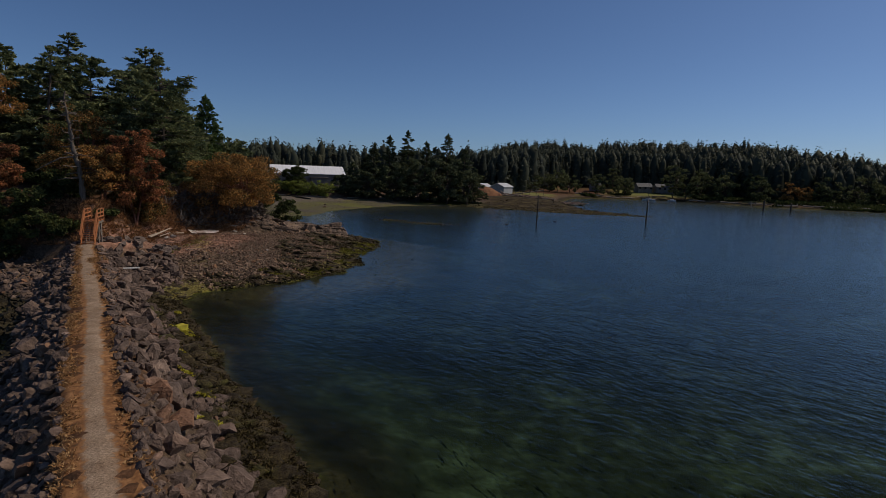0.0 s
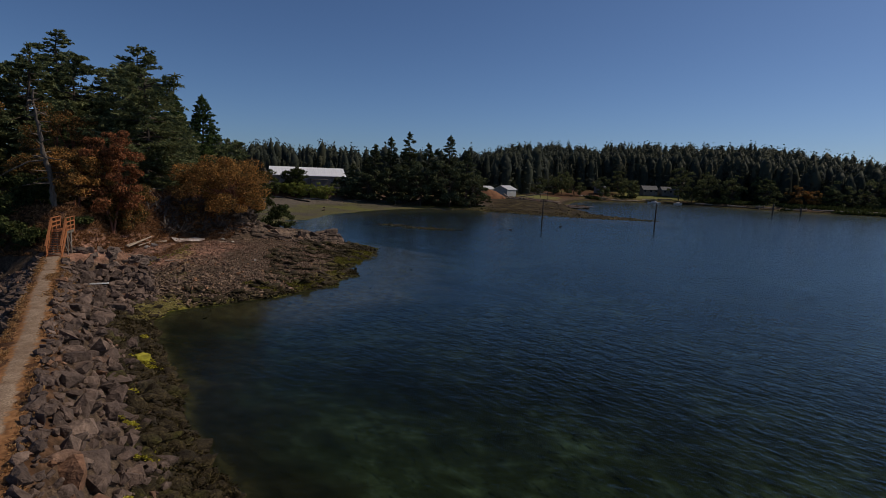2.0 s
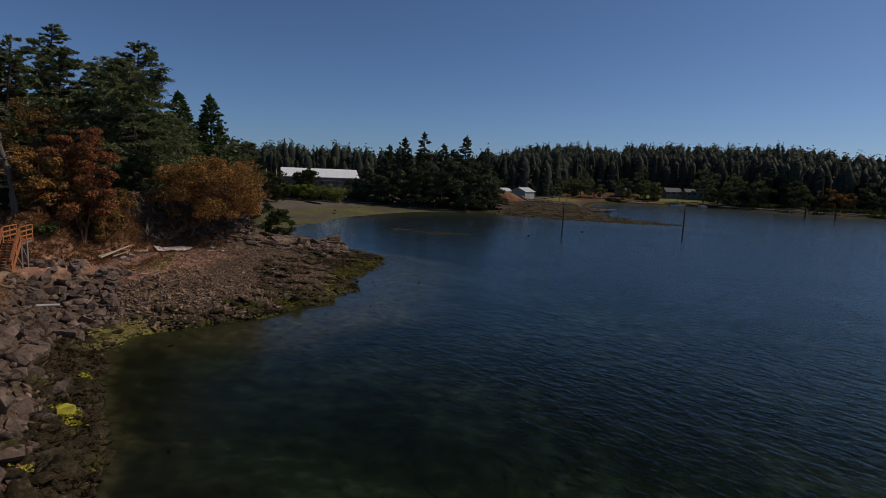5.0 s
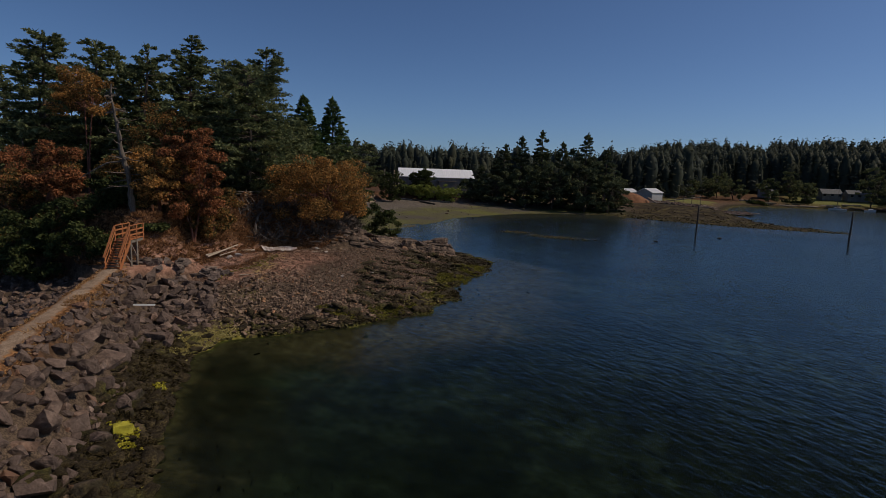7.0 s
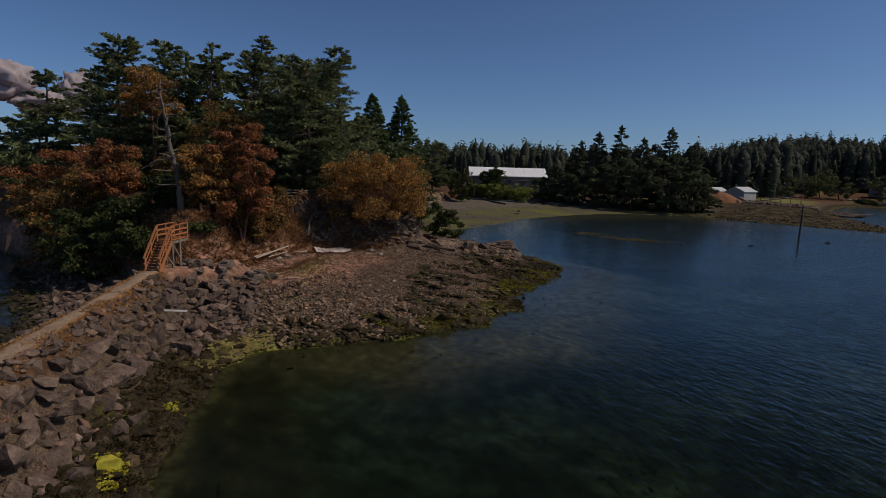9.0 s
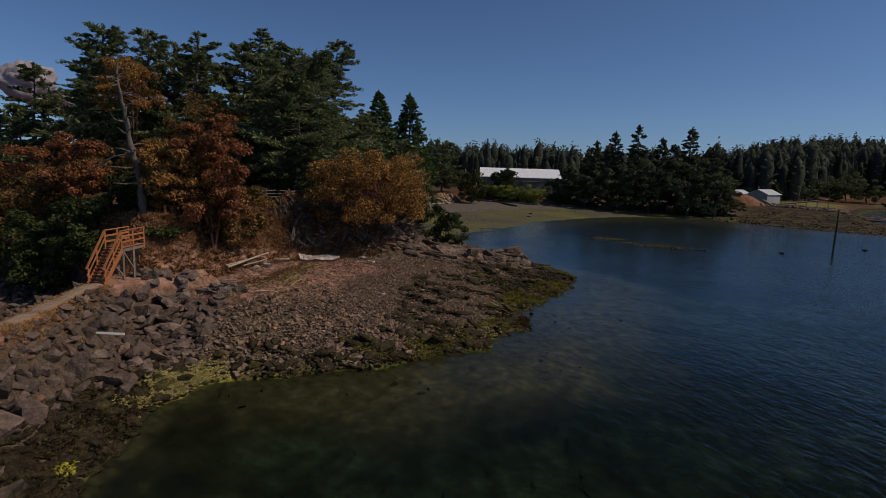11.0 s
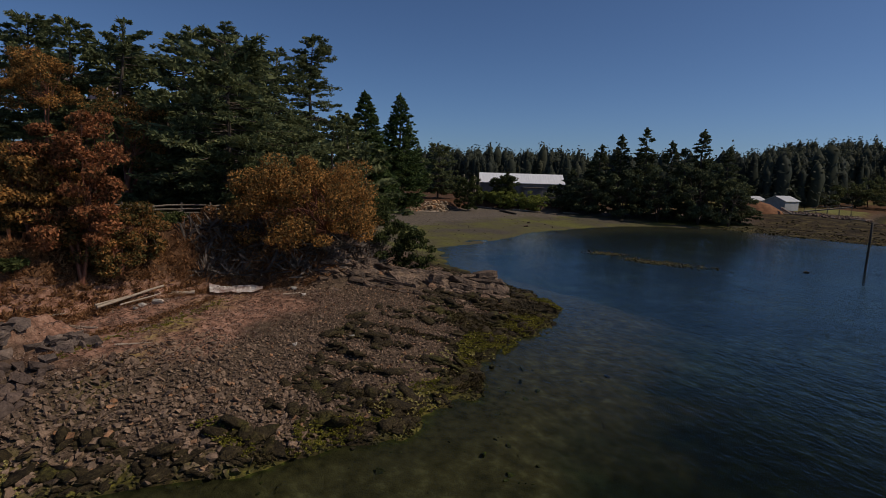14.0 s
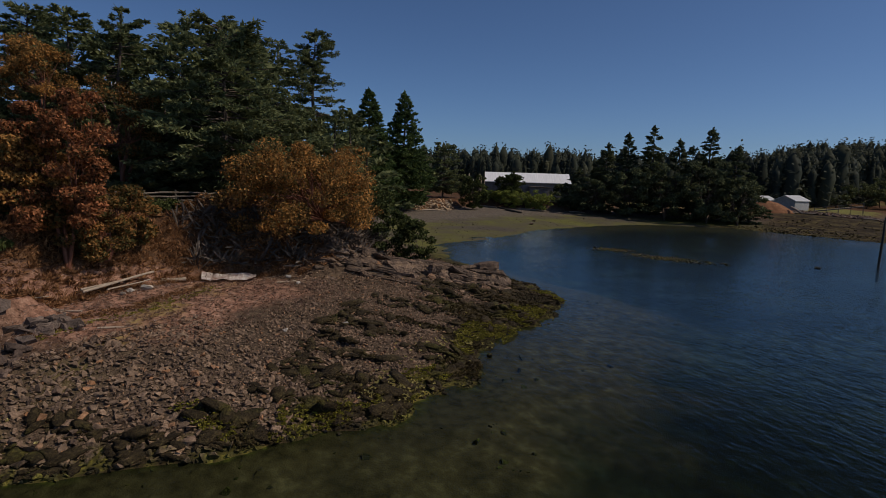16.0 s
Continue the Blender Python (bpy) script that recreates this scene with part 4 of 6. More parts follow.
for k, (x, y, top, R) in enumerate([(-66, 76, 19, 6.5), (-60, 72, 16, 6), (-84, 78, 20, 7), (-68, 59.5, 15, 5.5), (-84, 62, 17, 6), (-54, 66.5, 15, 5), (-50, 84, 17, 6.5), (-58, 99, 19, 6.5),
                                    (-94, 80, 20, 7), (-49, 64.5, 12, 4.5), (-68, 72.5, 25.5, 6.5), (-81, 72, 26, 7), (-61.5, 71, 23.5, 5.5), (-61, 79, 20, 6.5), (-69, 88, 22, 7), (-42, 86, 14, 5.5), (-66, 112, 21, 6.5), (-72, 120, 18, 6), (-104, 68, 17, 6.5), (-78, 56.5, 12, 5), (-52, 74, 18, 6), (-58, 80, 20, 6.5), (-48.5, 70, 16, 5), (-54, 70, 18, 5.5)]):
    conifer(x, y, top, R, 140 + k, "dense dark green fir low in the wood", crown=0.02, dens=12, leaf=0.78, thin=0.5, ragged=0.4, pow_=0.45, limbs=False, whorl=5.5)
for k, (x, y, top, R) in enumerate([(-79.6, 134.1, 28.6, 8.2), (-80.5, 148.5, 30.0, 9.4), (-82.9, 131.8, 23.0, 2.8), (-77.4, 136.5, 20.5, 3.6)]):
    conifer(x, y, top, R, 200 + k, "narrow pointed evergreen with a dense green crown", "spire_tree", M_SPIRE, crown=0.03, dens=15, leaf=0.7, ragged=0.12, pow_=0.95, limbs=False, thin=0.5, whorl=14, pads=1.2, lift=0.25)
conifer(-86.5, 179, 19.2, 8.4, 230, "broad dark cypress behind the sea wall", "cypress_tree", M_FIR, crown=0.1, dens=22, leaf=0.7, ragged=0.35, pow_=0.4, thin=0.45, lift=0.15)

RUSTY = "rust-red madrone on the bank"
broadleaf(-33.0, 67.3, 12.5, 5.5, 301, "ochre-leaved madrone spreading over the rocky bank", mat=M_OCHRE, n_leaf=34000, leaf=0.22, clumps=120, low=0.2, z=3.9)
broadleaf(-36.0, 52.4, 14.7, 2.5, 302, RUSTY, mat=M_RED, n_leaf=17000, leaf=0.22, clumps=64, low=0.12, stem=0.3, trunk=0.14)
broadleaf(-38.0, 50.9, 12.6, 2.6, 303, "orange and olive madrone beside the stairs", mat=M_OCHRE, n_leaf=16000, leaf=0.22, clumps=64, low=0.05, trunk=0.14)
broadleaf(-36.4, 54.6, 9.4, 2.7, 308, "olive and orange madrone low on the bank", mat=M_OLIVE, n_leaf=13000, leaf=0.2, clumps=52, low=0.0)
broadleaf(-48.2, 49.6, 12.3, 2.5, 304, "rusty madrone over the shaded bank", mat=M_RED, n_leaf=11000, leaf=0.22, clumps=44, low=0.15, trunk=0.14)
broadleaf(-60.6, 62.1, 21.7, 3.6, 305, "tall madrone with a thin orange-brown crown", mat=M_OCHRE, n_leaf=9000, clumps=44, low=0.58, stem=0.66, trunk=0.12)
broadleaf(-43.5, 53.5, 11.6, 3.0, 309, "olive madrone behind the dead tree", mat=M_OLIVE, n_leaf=10000, clumps=44, low=0.1)
broadleaf(-53.5, 52.2, 12.2, 3.4, 310, "olive and orange madrone over the shaded bank", mat=M_OLIVE, n_leaf=9000, clumps=40, low=0.1)
broadleaf(-60, 53, 12, 3.6, 306, "rusty madrone over the shaded bank", mat=M_RED, n_leaf=8000, clumps=34, low=0.25)
broadleaf(-49.5, 63, 17.4, 3.6, 307, "olive and orange madrone among the firs", mat=M_OLIVE, n_leaf=10000, clumps=40, low=0.3)
for k, (x, y, top, R, mt) in enumerate([(-43.4, 48.2, 8.0, 2.4, M_SHADED_SHRUB), (-46, 46.8, 7, 2.6, M_SHADED_SHRUB), (-50, 48, 7.6, 3, M_SHADED_SHRUB), (-55, 50, 8.5, 3.5, M_OLIVE), (-63, 53, 9, 4, M_OLIVE),
                                        (-74, 56, 10, 4.5, M_RED), (-84, 58, 10, 4.5, M_SHADED_SHRUB), (-42.3, 51.5, 9.5, 2.0, M_SHADED_SHRUB), (-45, 53, 10, 3, M_SHADED_SHRUB), (-37.3, 56.2, 7.0, 1.9, M_OLIVE),
                                        (-36.6, 48.7, 6.0, 1.1, M_SHADED_SHRUB), (-38.6, 46.4, 5.2, 1.3, M_SHADED_SHRUB), (-41.5, 46.4, 6.2, 2.0, M_SHADED_SHRUB), (-44.5, 45.4, 5.4, 2.1, M_SHADED_SHRUB), (-48.5, 46.2, 6.5, 2.6, M_SHADED_SHRUB), (-52.5, 47.2, 7.0, 2.8, M_OLIVE), (-41, 60.5, 7.6, 2.2, M_SHADED_SHRUB), (-37.6, 52.6, 7.6, 2.0, M_OLIVE), (-33.5, 73.5, 7.4, 2.6, M_OLIVE), (-32.2, 77.3, 9.2, 2.9, M_SHADED_SHRUB), (-29.6, 77.8, 6.3, 1.7, M_SHADED_SHRUB),
                                        (-40, 82, 9, 4, M_SHADED_SHRUB), (-50, 92, 9, 4, M_SHADED_SHRUB), (-38, 64, 8, 2.6, M_BRUSH), (-60, 100, 8, 4, M_SHADED_SHRUB), (-70, 120, 8, 4, M_SHADED_SHRUB), (-60, 50.6, 7.2, 2.6, M_OLIVE), (-64.5, 51.8, 7.5, 2.8, M_BRUSH), (-69, 52.8, 8, 3, M_OLIVE)]):
    broadleaf(x, y, top, R, 400 + k, "dense dark leafy shrub on the bank", "shrub", mt, M_TWIG, n_leaf=2800, leaf=0.30, clumps=30, low=0.0, trunk=0.06, stem=0.2)


# dry brush, bare twigs and straw on the bank and beside the path
def tufts(seed, P, size, per, up=0.8, wide=0.13):
    g = np.random.default_rng(seed)
    C = np.repeat(P, per, axis=0)
    n = len(C)
    D = np.stack([g.normal(0, 1, n), g.normal(0, 1, n), np.abs(g.normal(up, 0.5, n))], -1)
    D /= np.linalg.norm(D, axis=1)[:, None]
    L = size * g.uniform(0.5, 1.4, n)
    C = C + D * (L * 0.5)[:, None] + g.normal(0, size * 0.25, (n, 3)) * (1, 1, 0.2)
    return leaves(C, D, g.normal(size=(n, 3)), L, L * wide)


g3 = np.random.default_rng(31)
q = np.stack([g3.uniform(-66, -29, 26000), g3.uniform(43, 82, 26000)], -1)
qb = inside_distance(BANK, q[:, 0], q[:, 1])
q = q[(qb > -0.7 - 1.6 * smooth01(56, 50, q[:, 1]) * smooth01(46.5, 48, q[:, 1])) & (qb < 4.0)][:3800]
q = np.column_stack([q, height(q[:, 0], q[:, 1])])
tagged(part("dry_brush", tufts(33, q, 0.33, 16, 0.6, 0.32), M_BRUSH, None, "rust-brown dry brush and bracken on the bank"), category="brush", kind="stuff")
q = np.stack([g3.uniform(-40, -32, 9000), g3.uniform(45.5, 66, 9000)], -1)
qb = inside_distance(BANK, q[:, 0], q[:, 1])
q = q[(qb > np.where(q[:, 1] < 49, -0.3, -1.4)) & (qb < 1.8)][:1500]
q = np.column_stack([q, height(q[:, 0], q[:, 1])])
tagged(part("dead_grass", tufts(34, q, 0.42, 15, 0.9, 0.06), M_BRUSH, None, "rust-brown dead grass hanging on the bank face"), category="grass", kind="stuff")
q = np.stack([g3.uniform(-44, -28, 3000), g3.uniform(60, 80, 3000)], -1)
qb = inside_distance(BANK, q[:, 0], q[:, 1])
q = q[(qb > -0.4) & (qb < 2.5)][:260]
q = np.column_stack([q, height(q[:, 0], q[:, 1])])
tagged(part("bare_twigs", tufts(35, q, 1.1, 16, 0.7), M_TWIG, None, "tangle of bare grey twigs under the madrone"), category="twigs", kind="stuff")
q = np.stack([g3.normal(-24.4, 0.6, 2000), g3.normal(41.2, 1.15, 2000)], -1)
q = np.concatenate([q, np.stack([g3.normal(-16.6, 0.7, 160), g3.normal(57.0, 1.1, 160)], -1), np.stack([g3.normal(-17.5, 0.9, 160), g3.normal(64.5, 2.5, 160)], -1)])
q = np.column_stack([q, height(q[:, 0], q[:, 1]) + 0.16])
q = q[(q[:, 2] > 0.16) & (vnoise(q[:, 0], q[:, 1], 0.9, 7) > -0.3)]
yel = np.concatenate([np.stack([g3.normal(x, s, n), g3.normal(y, s, n)], -1) for x, y, s, n in ((-18.25, 30.3, 0.22, 60), (-17.3, 29.7, 0.2, 20), (-13.2, 22.2, 0.14, 14), (-11.3, 20.2, 0.14, 12), (-9.6, 17.6, 0.16, 22), (-20.9, 34.6, 0.16, 16), (-15.6, 25.6, 0.12, 8))])
yel = np.column_stack([yel, height(yel[:, 0], yel[:, 1]) + 0.26])
tagged(part("yellow_algae", tufts(44, yel, 0.10, 14, 0.1, 0.6), M_YELLOW, None, "bright yellow algae draped on rocks near the waterline"), category="algae", kind="stuff")
tagged(part("bleached_algae", tufts(43, q, 0.075, 18, 0.05, 0.6), M_PALEALGAE, None, "mat of bleached yellow-green algae on the stones"), category="algae", kind="stuff")
q = draw_box(-24, -14, 49, 83)(16000)
qd = inside_distance(SHORE, q[:, 0], q[:, 1])
q = q[(qd > -0.1) & (qd < 2.0 + 1.6 * vnoise(q[:, 0], q[:, 1], 2.6, 27)) & (fbm(q[:, 0], q[:, 1], 2.2, 2, 29) > 0.0)][:1500]
q = np.column_stack([q, height(q[:, 0], q[:, 1]) + 0.17])
tagged(part("shore_algae", tufts(57, q, 0.10, 13, 0.1, 0.5), M_GREENALGAE, None, "bright yellow-green algae along the waterline of the point"), category="algae", kind="stuff")
q = np.concatenate([draw_cause(-14, 42, 3.2, 6.2)(5200), draw_box(-28, -14, 46, 86)(26000)])
q = np.column_stack([q, height(q[:, 0], q[:, 1]) + 0.12])
streak = streaks(q[:, 0], q[:, 1])
q = q[(q[:, 2] > 0.12) & (q[:, 2] < np.where(q[:, 1] < 40, 1.0, 0.62 + 0.75 * smooth01(52, 66, q[:, 1]))) & (streak > np.where(q[:, 1] < 40, -0.5, 0.36))][:4400]
tagged(part("rockweed", tufts(45, q, 0.17, 9, 0.15, 0.34), M_ROCKWEED, None, "dark brown rockweed draped over the low stones"), category="seaweed", kind="stuff")
q = np.stack([g3.uniform(-37, -26, 9000), g3.uniform(47, 66, 9000)], -1)
q = np.column_stack([q, height(q[:, 0], q[:, 1]) + 0.02])
q = q[(q[:, 2] > 1.9) & (q[:, 2] < 3.3) & (inside_distance(BANK, q[:, 0], q[:, 1]) < 0.2)][:3000]
tagged(part("wood_litter", tufts(47, q, 0.16, 7, 0.05, 0.22), M_LITTER, None, "pinkish wood chips and bark on the upper beach"), category="debris", kind="stuff")
q = np.stack([g3.uniform(-75, -20, 3000), g3.uniform(100, 186, 3000)], -1)
q = np.column_stack([q, height(q[:, 0], q[:, 1]), g3.uniform(0.1, 0.5, 3000) ** 1.5 * 1.2])
q = q[(q[:, 2] > 0.0) & (q[:, 2] < 2.2)]
tagged(part("flat_stones", scatter(PEBBLE, [tuple(v) for v in q[:900]]), M_COBBLE, None, "scattered small stones on the mud flat"), category="stones", kind="stuff")
u = g3.uniform(0, 1, 420)
q = np.stack([np.interp(u, (0, 0.2, 0.5, 0.8, 1), (-29.8, -30.7, -30.3, -31.4, -32.1)) + g3.normal(0, 0.22, 420), 48.0 + 11 * u + g3.normal(0, 0.3, 420)], -1)
q = np.column_stack([q, height(q[:, 0], q[:, 1]) + 0.04])[::2]
tagged(part("algae_line", tufts(51, q, 0.09, 12, 0.1, 0.4), M_GREENALGAE, None, "line of yellow-green algae along the shingle"), category="algae", kind="stuff")
q = np.stack([np.interp(u, (0, 0.2, 0.5, 0.8, 1), (-30.7, -31.6, -31.3, -32.4, -33.1)) + g3.normal(0, 0.22, 420), 48.2 + 10.5 * u + g3.normal(0, 0.3, 420)], -1)
q = np.column_stack([q, height(q[:, 0], q[:, 1]) + 0.03])
tagged(part("leaf_drift", tufts(53, q, 0.13, 12, 0.05, 0.4), M_BRUSH, None, "drift of rust-red dead leaves along the shingle"), category="leaves", kind="stuff")
q = np.concatenate([np.stack([g3.normal(x, 0.35, 26), g3.normal(y, 0.45, 26)], -1) for x, y in ((-27.5, 35.8), (-28.05, 36.75), (-29.0, 38.45), (-24.2, 32.0))])
q = np.column_stack([q, height(q[:, 0], q[:, 1])])
tagged(part("yellow_grass", tufts(55, q, 0.24, 24, 0.8, 0.10), M_STRAW, None, "tufts of dry yellow grass beside the path"), category="grass", kind="stuff")
ss = g3.uniform(-14, 43, 3200)
pp = np.where(g3.random(3200) < 0.55, -g3.uniform(0.4, 1.0, 3200), g3.uniform(0.4, 1.05, 3200))
keep = vnoise(ss, pp, 1.6, 83) > -0.25
q = PATH_A + ss[keep, None] * PATH_DIR + pp[keep, None] * PATH_N
q = np.column_stack([q, height(q[:, 0], q[:, 1])])
tagged(part("dry_grass", tufts(37, q, 0.10, 14, 0.4, 0.3), M_STRAW, None, "orange-brown dry grass along the edges of the path"), category="grass", kind="stuff")


# ---- the far woods ----
def woods(seed, spots, leafn=84, leaf=1.5):
    """Far conifers, each of small sprays of needles round a dark, uneven core."""
    g = np.random.default_rng(seed)
    stock = []
    for k in range(16):
        full = g.uniform(0.35, 0.85)
        lean = g.normal(0, 0.03, 2)
        n, rings = 6, (0.06, 0.30, 0.52, 0.70)
        chunks = []
        for z0 in rings:
            a = np.arange(n) * 2 * np.pi / n + g.uniform(0, 0.5)
            rr = ((1 - z0) ** full * 0.46 + 0.005) * g.uniform(0.55, 1.2, n)
            chunks.append(np.stack([np.cos(a) * rr + lean[0] * z0, np.sin(a) * rr + lean[1] * z0, z0 + g.normal(0, 0.02, n)], -1))
        V = np.concatenate(chunks + [[[*lean, 0.86]]])
        F = []
        for r in range(len(rings) - 1):
            for i in range(n):
                p, q = r * n + i, r * n + (i + 1) % n
                F += [(p, q, q + n), (p, q + n, p + n)]
        F += [((len(rings) - 1) * n + i, (len(rings) - 1) * n + (i + 1) % n, len(V) - 1) for i in range(n)]
        z = 1 - (1 - g.uniform(0.03, 1.0, leafn)) ** 0.7
        pr = ((1 - z) ** full * 0.72) * g.uniform(0.25, 1.15, leafn) ** 0.5
        a = g.uniform(0, 6.28, leafn)
        C = np.stack([np.cos(a) * pr + lean[0] * z, np.sin(a) * pr + lean[1] * z, z * 0.95], -1)
        D = np.stack([-np.sin(a), np.cos(a), g.normal(0, 0.45, leafn)], -1) + g.normal(0, 0.3, (leafn, 3))
        stock.append(((V, np.array(F)), C, D, np.stack([np.cos(a), np.sin(a), np.full(leafn, 0.6)], -1) + g.normal(0, 0.3, (leafn, 3)), 1.3 - 0.7 * z))
    out = []
    for x, y, z, H, R in spots:
        (cV, cF), C, D, N, w = stock[g.integers(16)]
        th = g.uniform(0, 6.28)
        rot = np.array([[np.cos(th), -np.sin(th), 0], [np.sin(th), np.cos(th), 0], [0, 0, 1]])
        out.append(((cV * (R, R, H)) @ rot.T + (x, y, z), cF))
        lV, lF = leaves((C * (R, R, H)) @ rot.T + (x, y, z), D @ rot.T, N, leaf * w * g.uniform(0.7, 1.3, len(C)) * (H / 18), leaf * w * 0.6 * (H / 18))
        out.append((lV, np.concatenate([lF[:, [0, 1, 2]], lF[:, [0, 2, 3]]])))
    return join(out)


g2 = np.random.default_rng(77)
WP = np.stack([g2.uniform(-330, 420, 30000), g2.uniform(215, 520, 30000)], -1)
wd = inside_distance(SHORE, WP[:, 0], WP[:, 1])
ok = (wd > 24) & (wd < 190) & (WP[:, 0] < 0.78 * WP[:, 1] + 25) & (WP[:, 0] > -0.62 * (WP[:, 1] - 37) - 25)
ok &= ~((WP[:, 0] > -125) & (WP[:, 0] < 32) & (WP[:, 1] < np.where(WP[:, 0] < -45, 236, 275)))
ok &= ~((WP[:, 0] > 30) & (WP[:, 0] < 120) & (wd < 48))
WP, wd = WP[ok][:2500], wd[ok][:2500]
WZ = height(WP[:, 0], WP[:, 1])
WH = 10.5 + 10 * g2.random(len(WP)) ** 1.2 + 2.0 * vnoise(WP[:, 0], WP[:, 1], 26, 12) + 2.5 * (g2.random(len(WP)) < 0.12) + 3.0 * smooth01(-40, 20, WP[:, 0]) + 1.5 * smooth01(40, 110, WP[:, 0]) + 2.2 * smooth01(-0.08, 0.05, WP[:, 0] / WP[:, 1]) + 1.6 - 5.0 * smooth01(0.42, 0.72, WP[:, 0] / WP[:, 1])
tagged(part("far_woods", woods(5, [(x, y, z, h, h * g2.uniform(0.24, 0.42)) for (x, y), z, h in zip(WP, WZ, WH)]), M_HAZED_WOODS, None,
            "dark conifer forest on the far shore of the bay", True), category="woods", kind="stuff")
GROVE = "dark conifer in the grove behind the mud flat"
for k, (x, y, top, R) in enumerate([(-51, 197, 14, 5), (-46, 199, 16, 5), (-42.7, 197, 21, 5.5), (-36.6, 196, 23.6, 5.5), (-30, 197, 25.6, 6.5), (-24, 199, 22, 5.5), (-20, 196, 20, 6), (-16, 197, 25, 6), (-10, 197, 20, 6), (-5.5, 196, 13, 4.5)]):
    conifer(x, y, top, R, 500 + k, GROVE, mat=M_GROVE, crown=0.02, dens=20, leaf=0.7, thin=0.42, ragged=0.45, pow_=0.72, limbs=False, whorl=8)
for k, (x, y, top, R) in enumerate([(-52, 193, 10, 5), (-44, 192, 14, 6), (-34, 191.5, 15, 6.5), (-25, 190.5, 16, 6.5), (-15, 190.5, 18, 6.5), (-8, 191, 14, 5.5)]):
    broadleaf(x, y, top, R, 530 + k, "round dark leafy tree at the edge of the grove", "broadleaf_tree", M_GROVE, M_BARK, n_leaf=4600, leaf=0.68, clumps=50, low=0.0)
for k, (x, y, top, R) in enumerate([(62, 322, 14, 6), (79, 330, 13, 6), (104, 322, 24, 7), (110, 318, 15, 6), (117, 316, 17, 7), (126, 305, 15, 7), (138, 292, 14, 6), (147, 285, 12, 4.5), (154, 283, 11, 4),
                                    (166, 284, 15, 8), (178, 279, 16, 8), (190, 275, 15, 8), (203, 272, 17, 8), (46, 320, 13, 6), (34, 318, 13, 6), (22, 300, 12, 6), (10, 290, 12, 6), (-8, 275, 12, 6), (122, 330, 21, 5), (130, 316, 18, 6), (141, 304, 19, 6), (78, 352, 19, 6), (158, 296, 17, 6), (40, 330, 17, 6), (215, 270, 19, 8)]):
    broadleaf(x, y, top, R, 560 + k, "round leafy tree on the far shore", "broadleaf_tree", M_FARLEAF if k not in (7, 8) else M_OCHRE, M_BARK, n_leaf=2100, leaf=0.9, clumps=40, low=0.0)

q = np.stack([g2.uniform(-60, 260, 60000), g2.uniform(180, 330, 60000)], -1)
qd = inside_distance(SHORE, q[:, 0], q[:, 1])
q = q[(qd > 1.5) & (qd < 13) & (q[:, 0] < 0.78 * q[:, 1] + 25) & ((q[:, 0] > 40) & (q[:, 1] > 240)) & (vnoise(q[:, 0], q[:, 1], 9, 3) > np.where(q[:, 0] < 114, 0.35, -0.45))][:2200]
q = np.column_stack([q, height(q[:, 0], q[:, 1])])
tagged(part("shore_brush", tufts(39, q, 1.6, 14, 0.6, 0.4), M_SHADED_SHRUB, None, "dark low brush along the far shore"), category="brush", kind="stuff")

# ---- pilings in the bay ----
for k, (x, y, h, r) in enumerate([(11, 127.6, 6.6, 0.15), (39, 139.2, 6.2, 0.17), (114, 237.7, 4.3, 0.35), (124, 236, 3.4, 0.35)]):
    pl = part("piling", tube([(0, 0, -4), (0.02, 0, 0), (0.1, 0, h * 0.6), (0.12, 0, h), (0.12, 0, h + 0.02)], [r, r, r * 0.93, r * 0.85, 0.01], 10), M_PILE, None,
              "weathered dark timber piling standing in the water", True)
    pl.location = (x, y, 0)
    tagged(pl, category="piling", group="pilings in the bay")


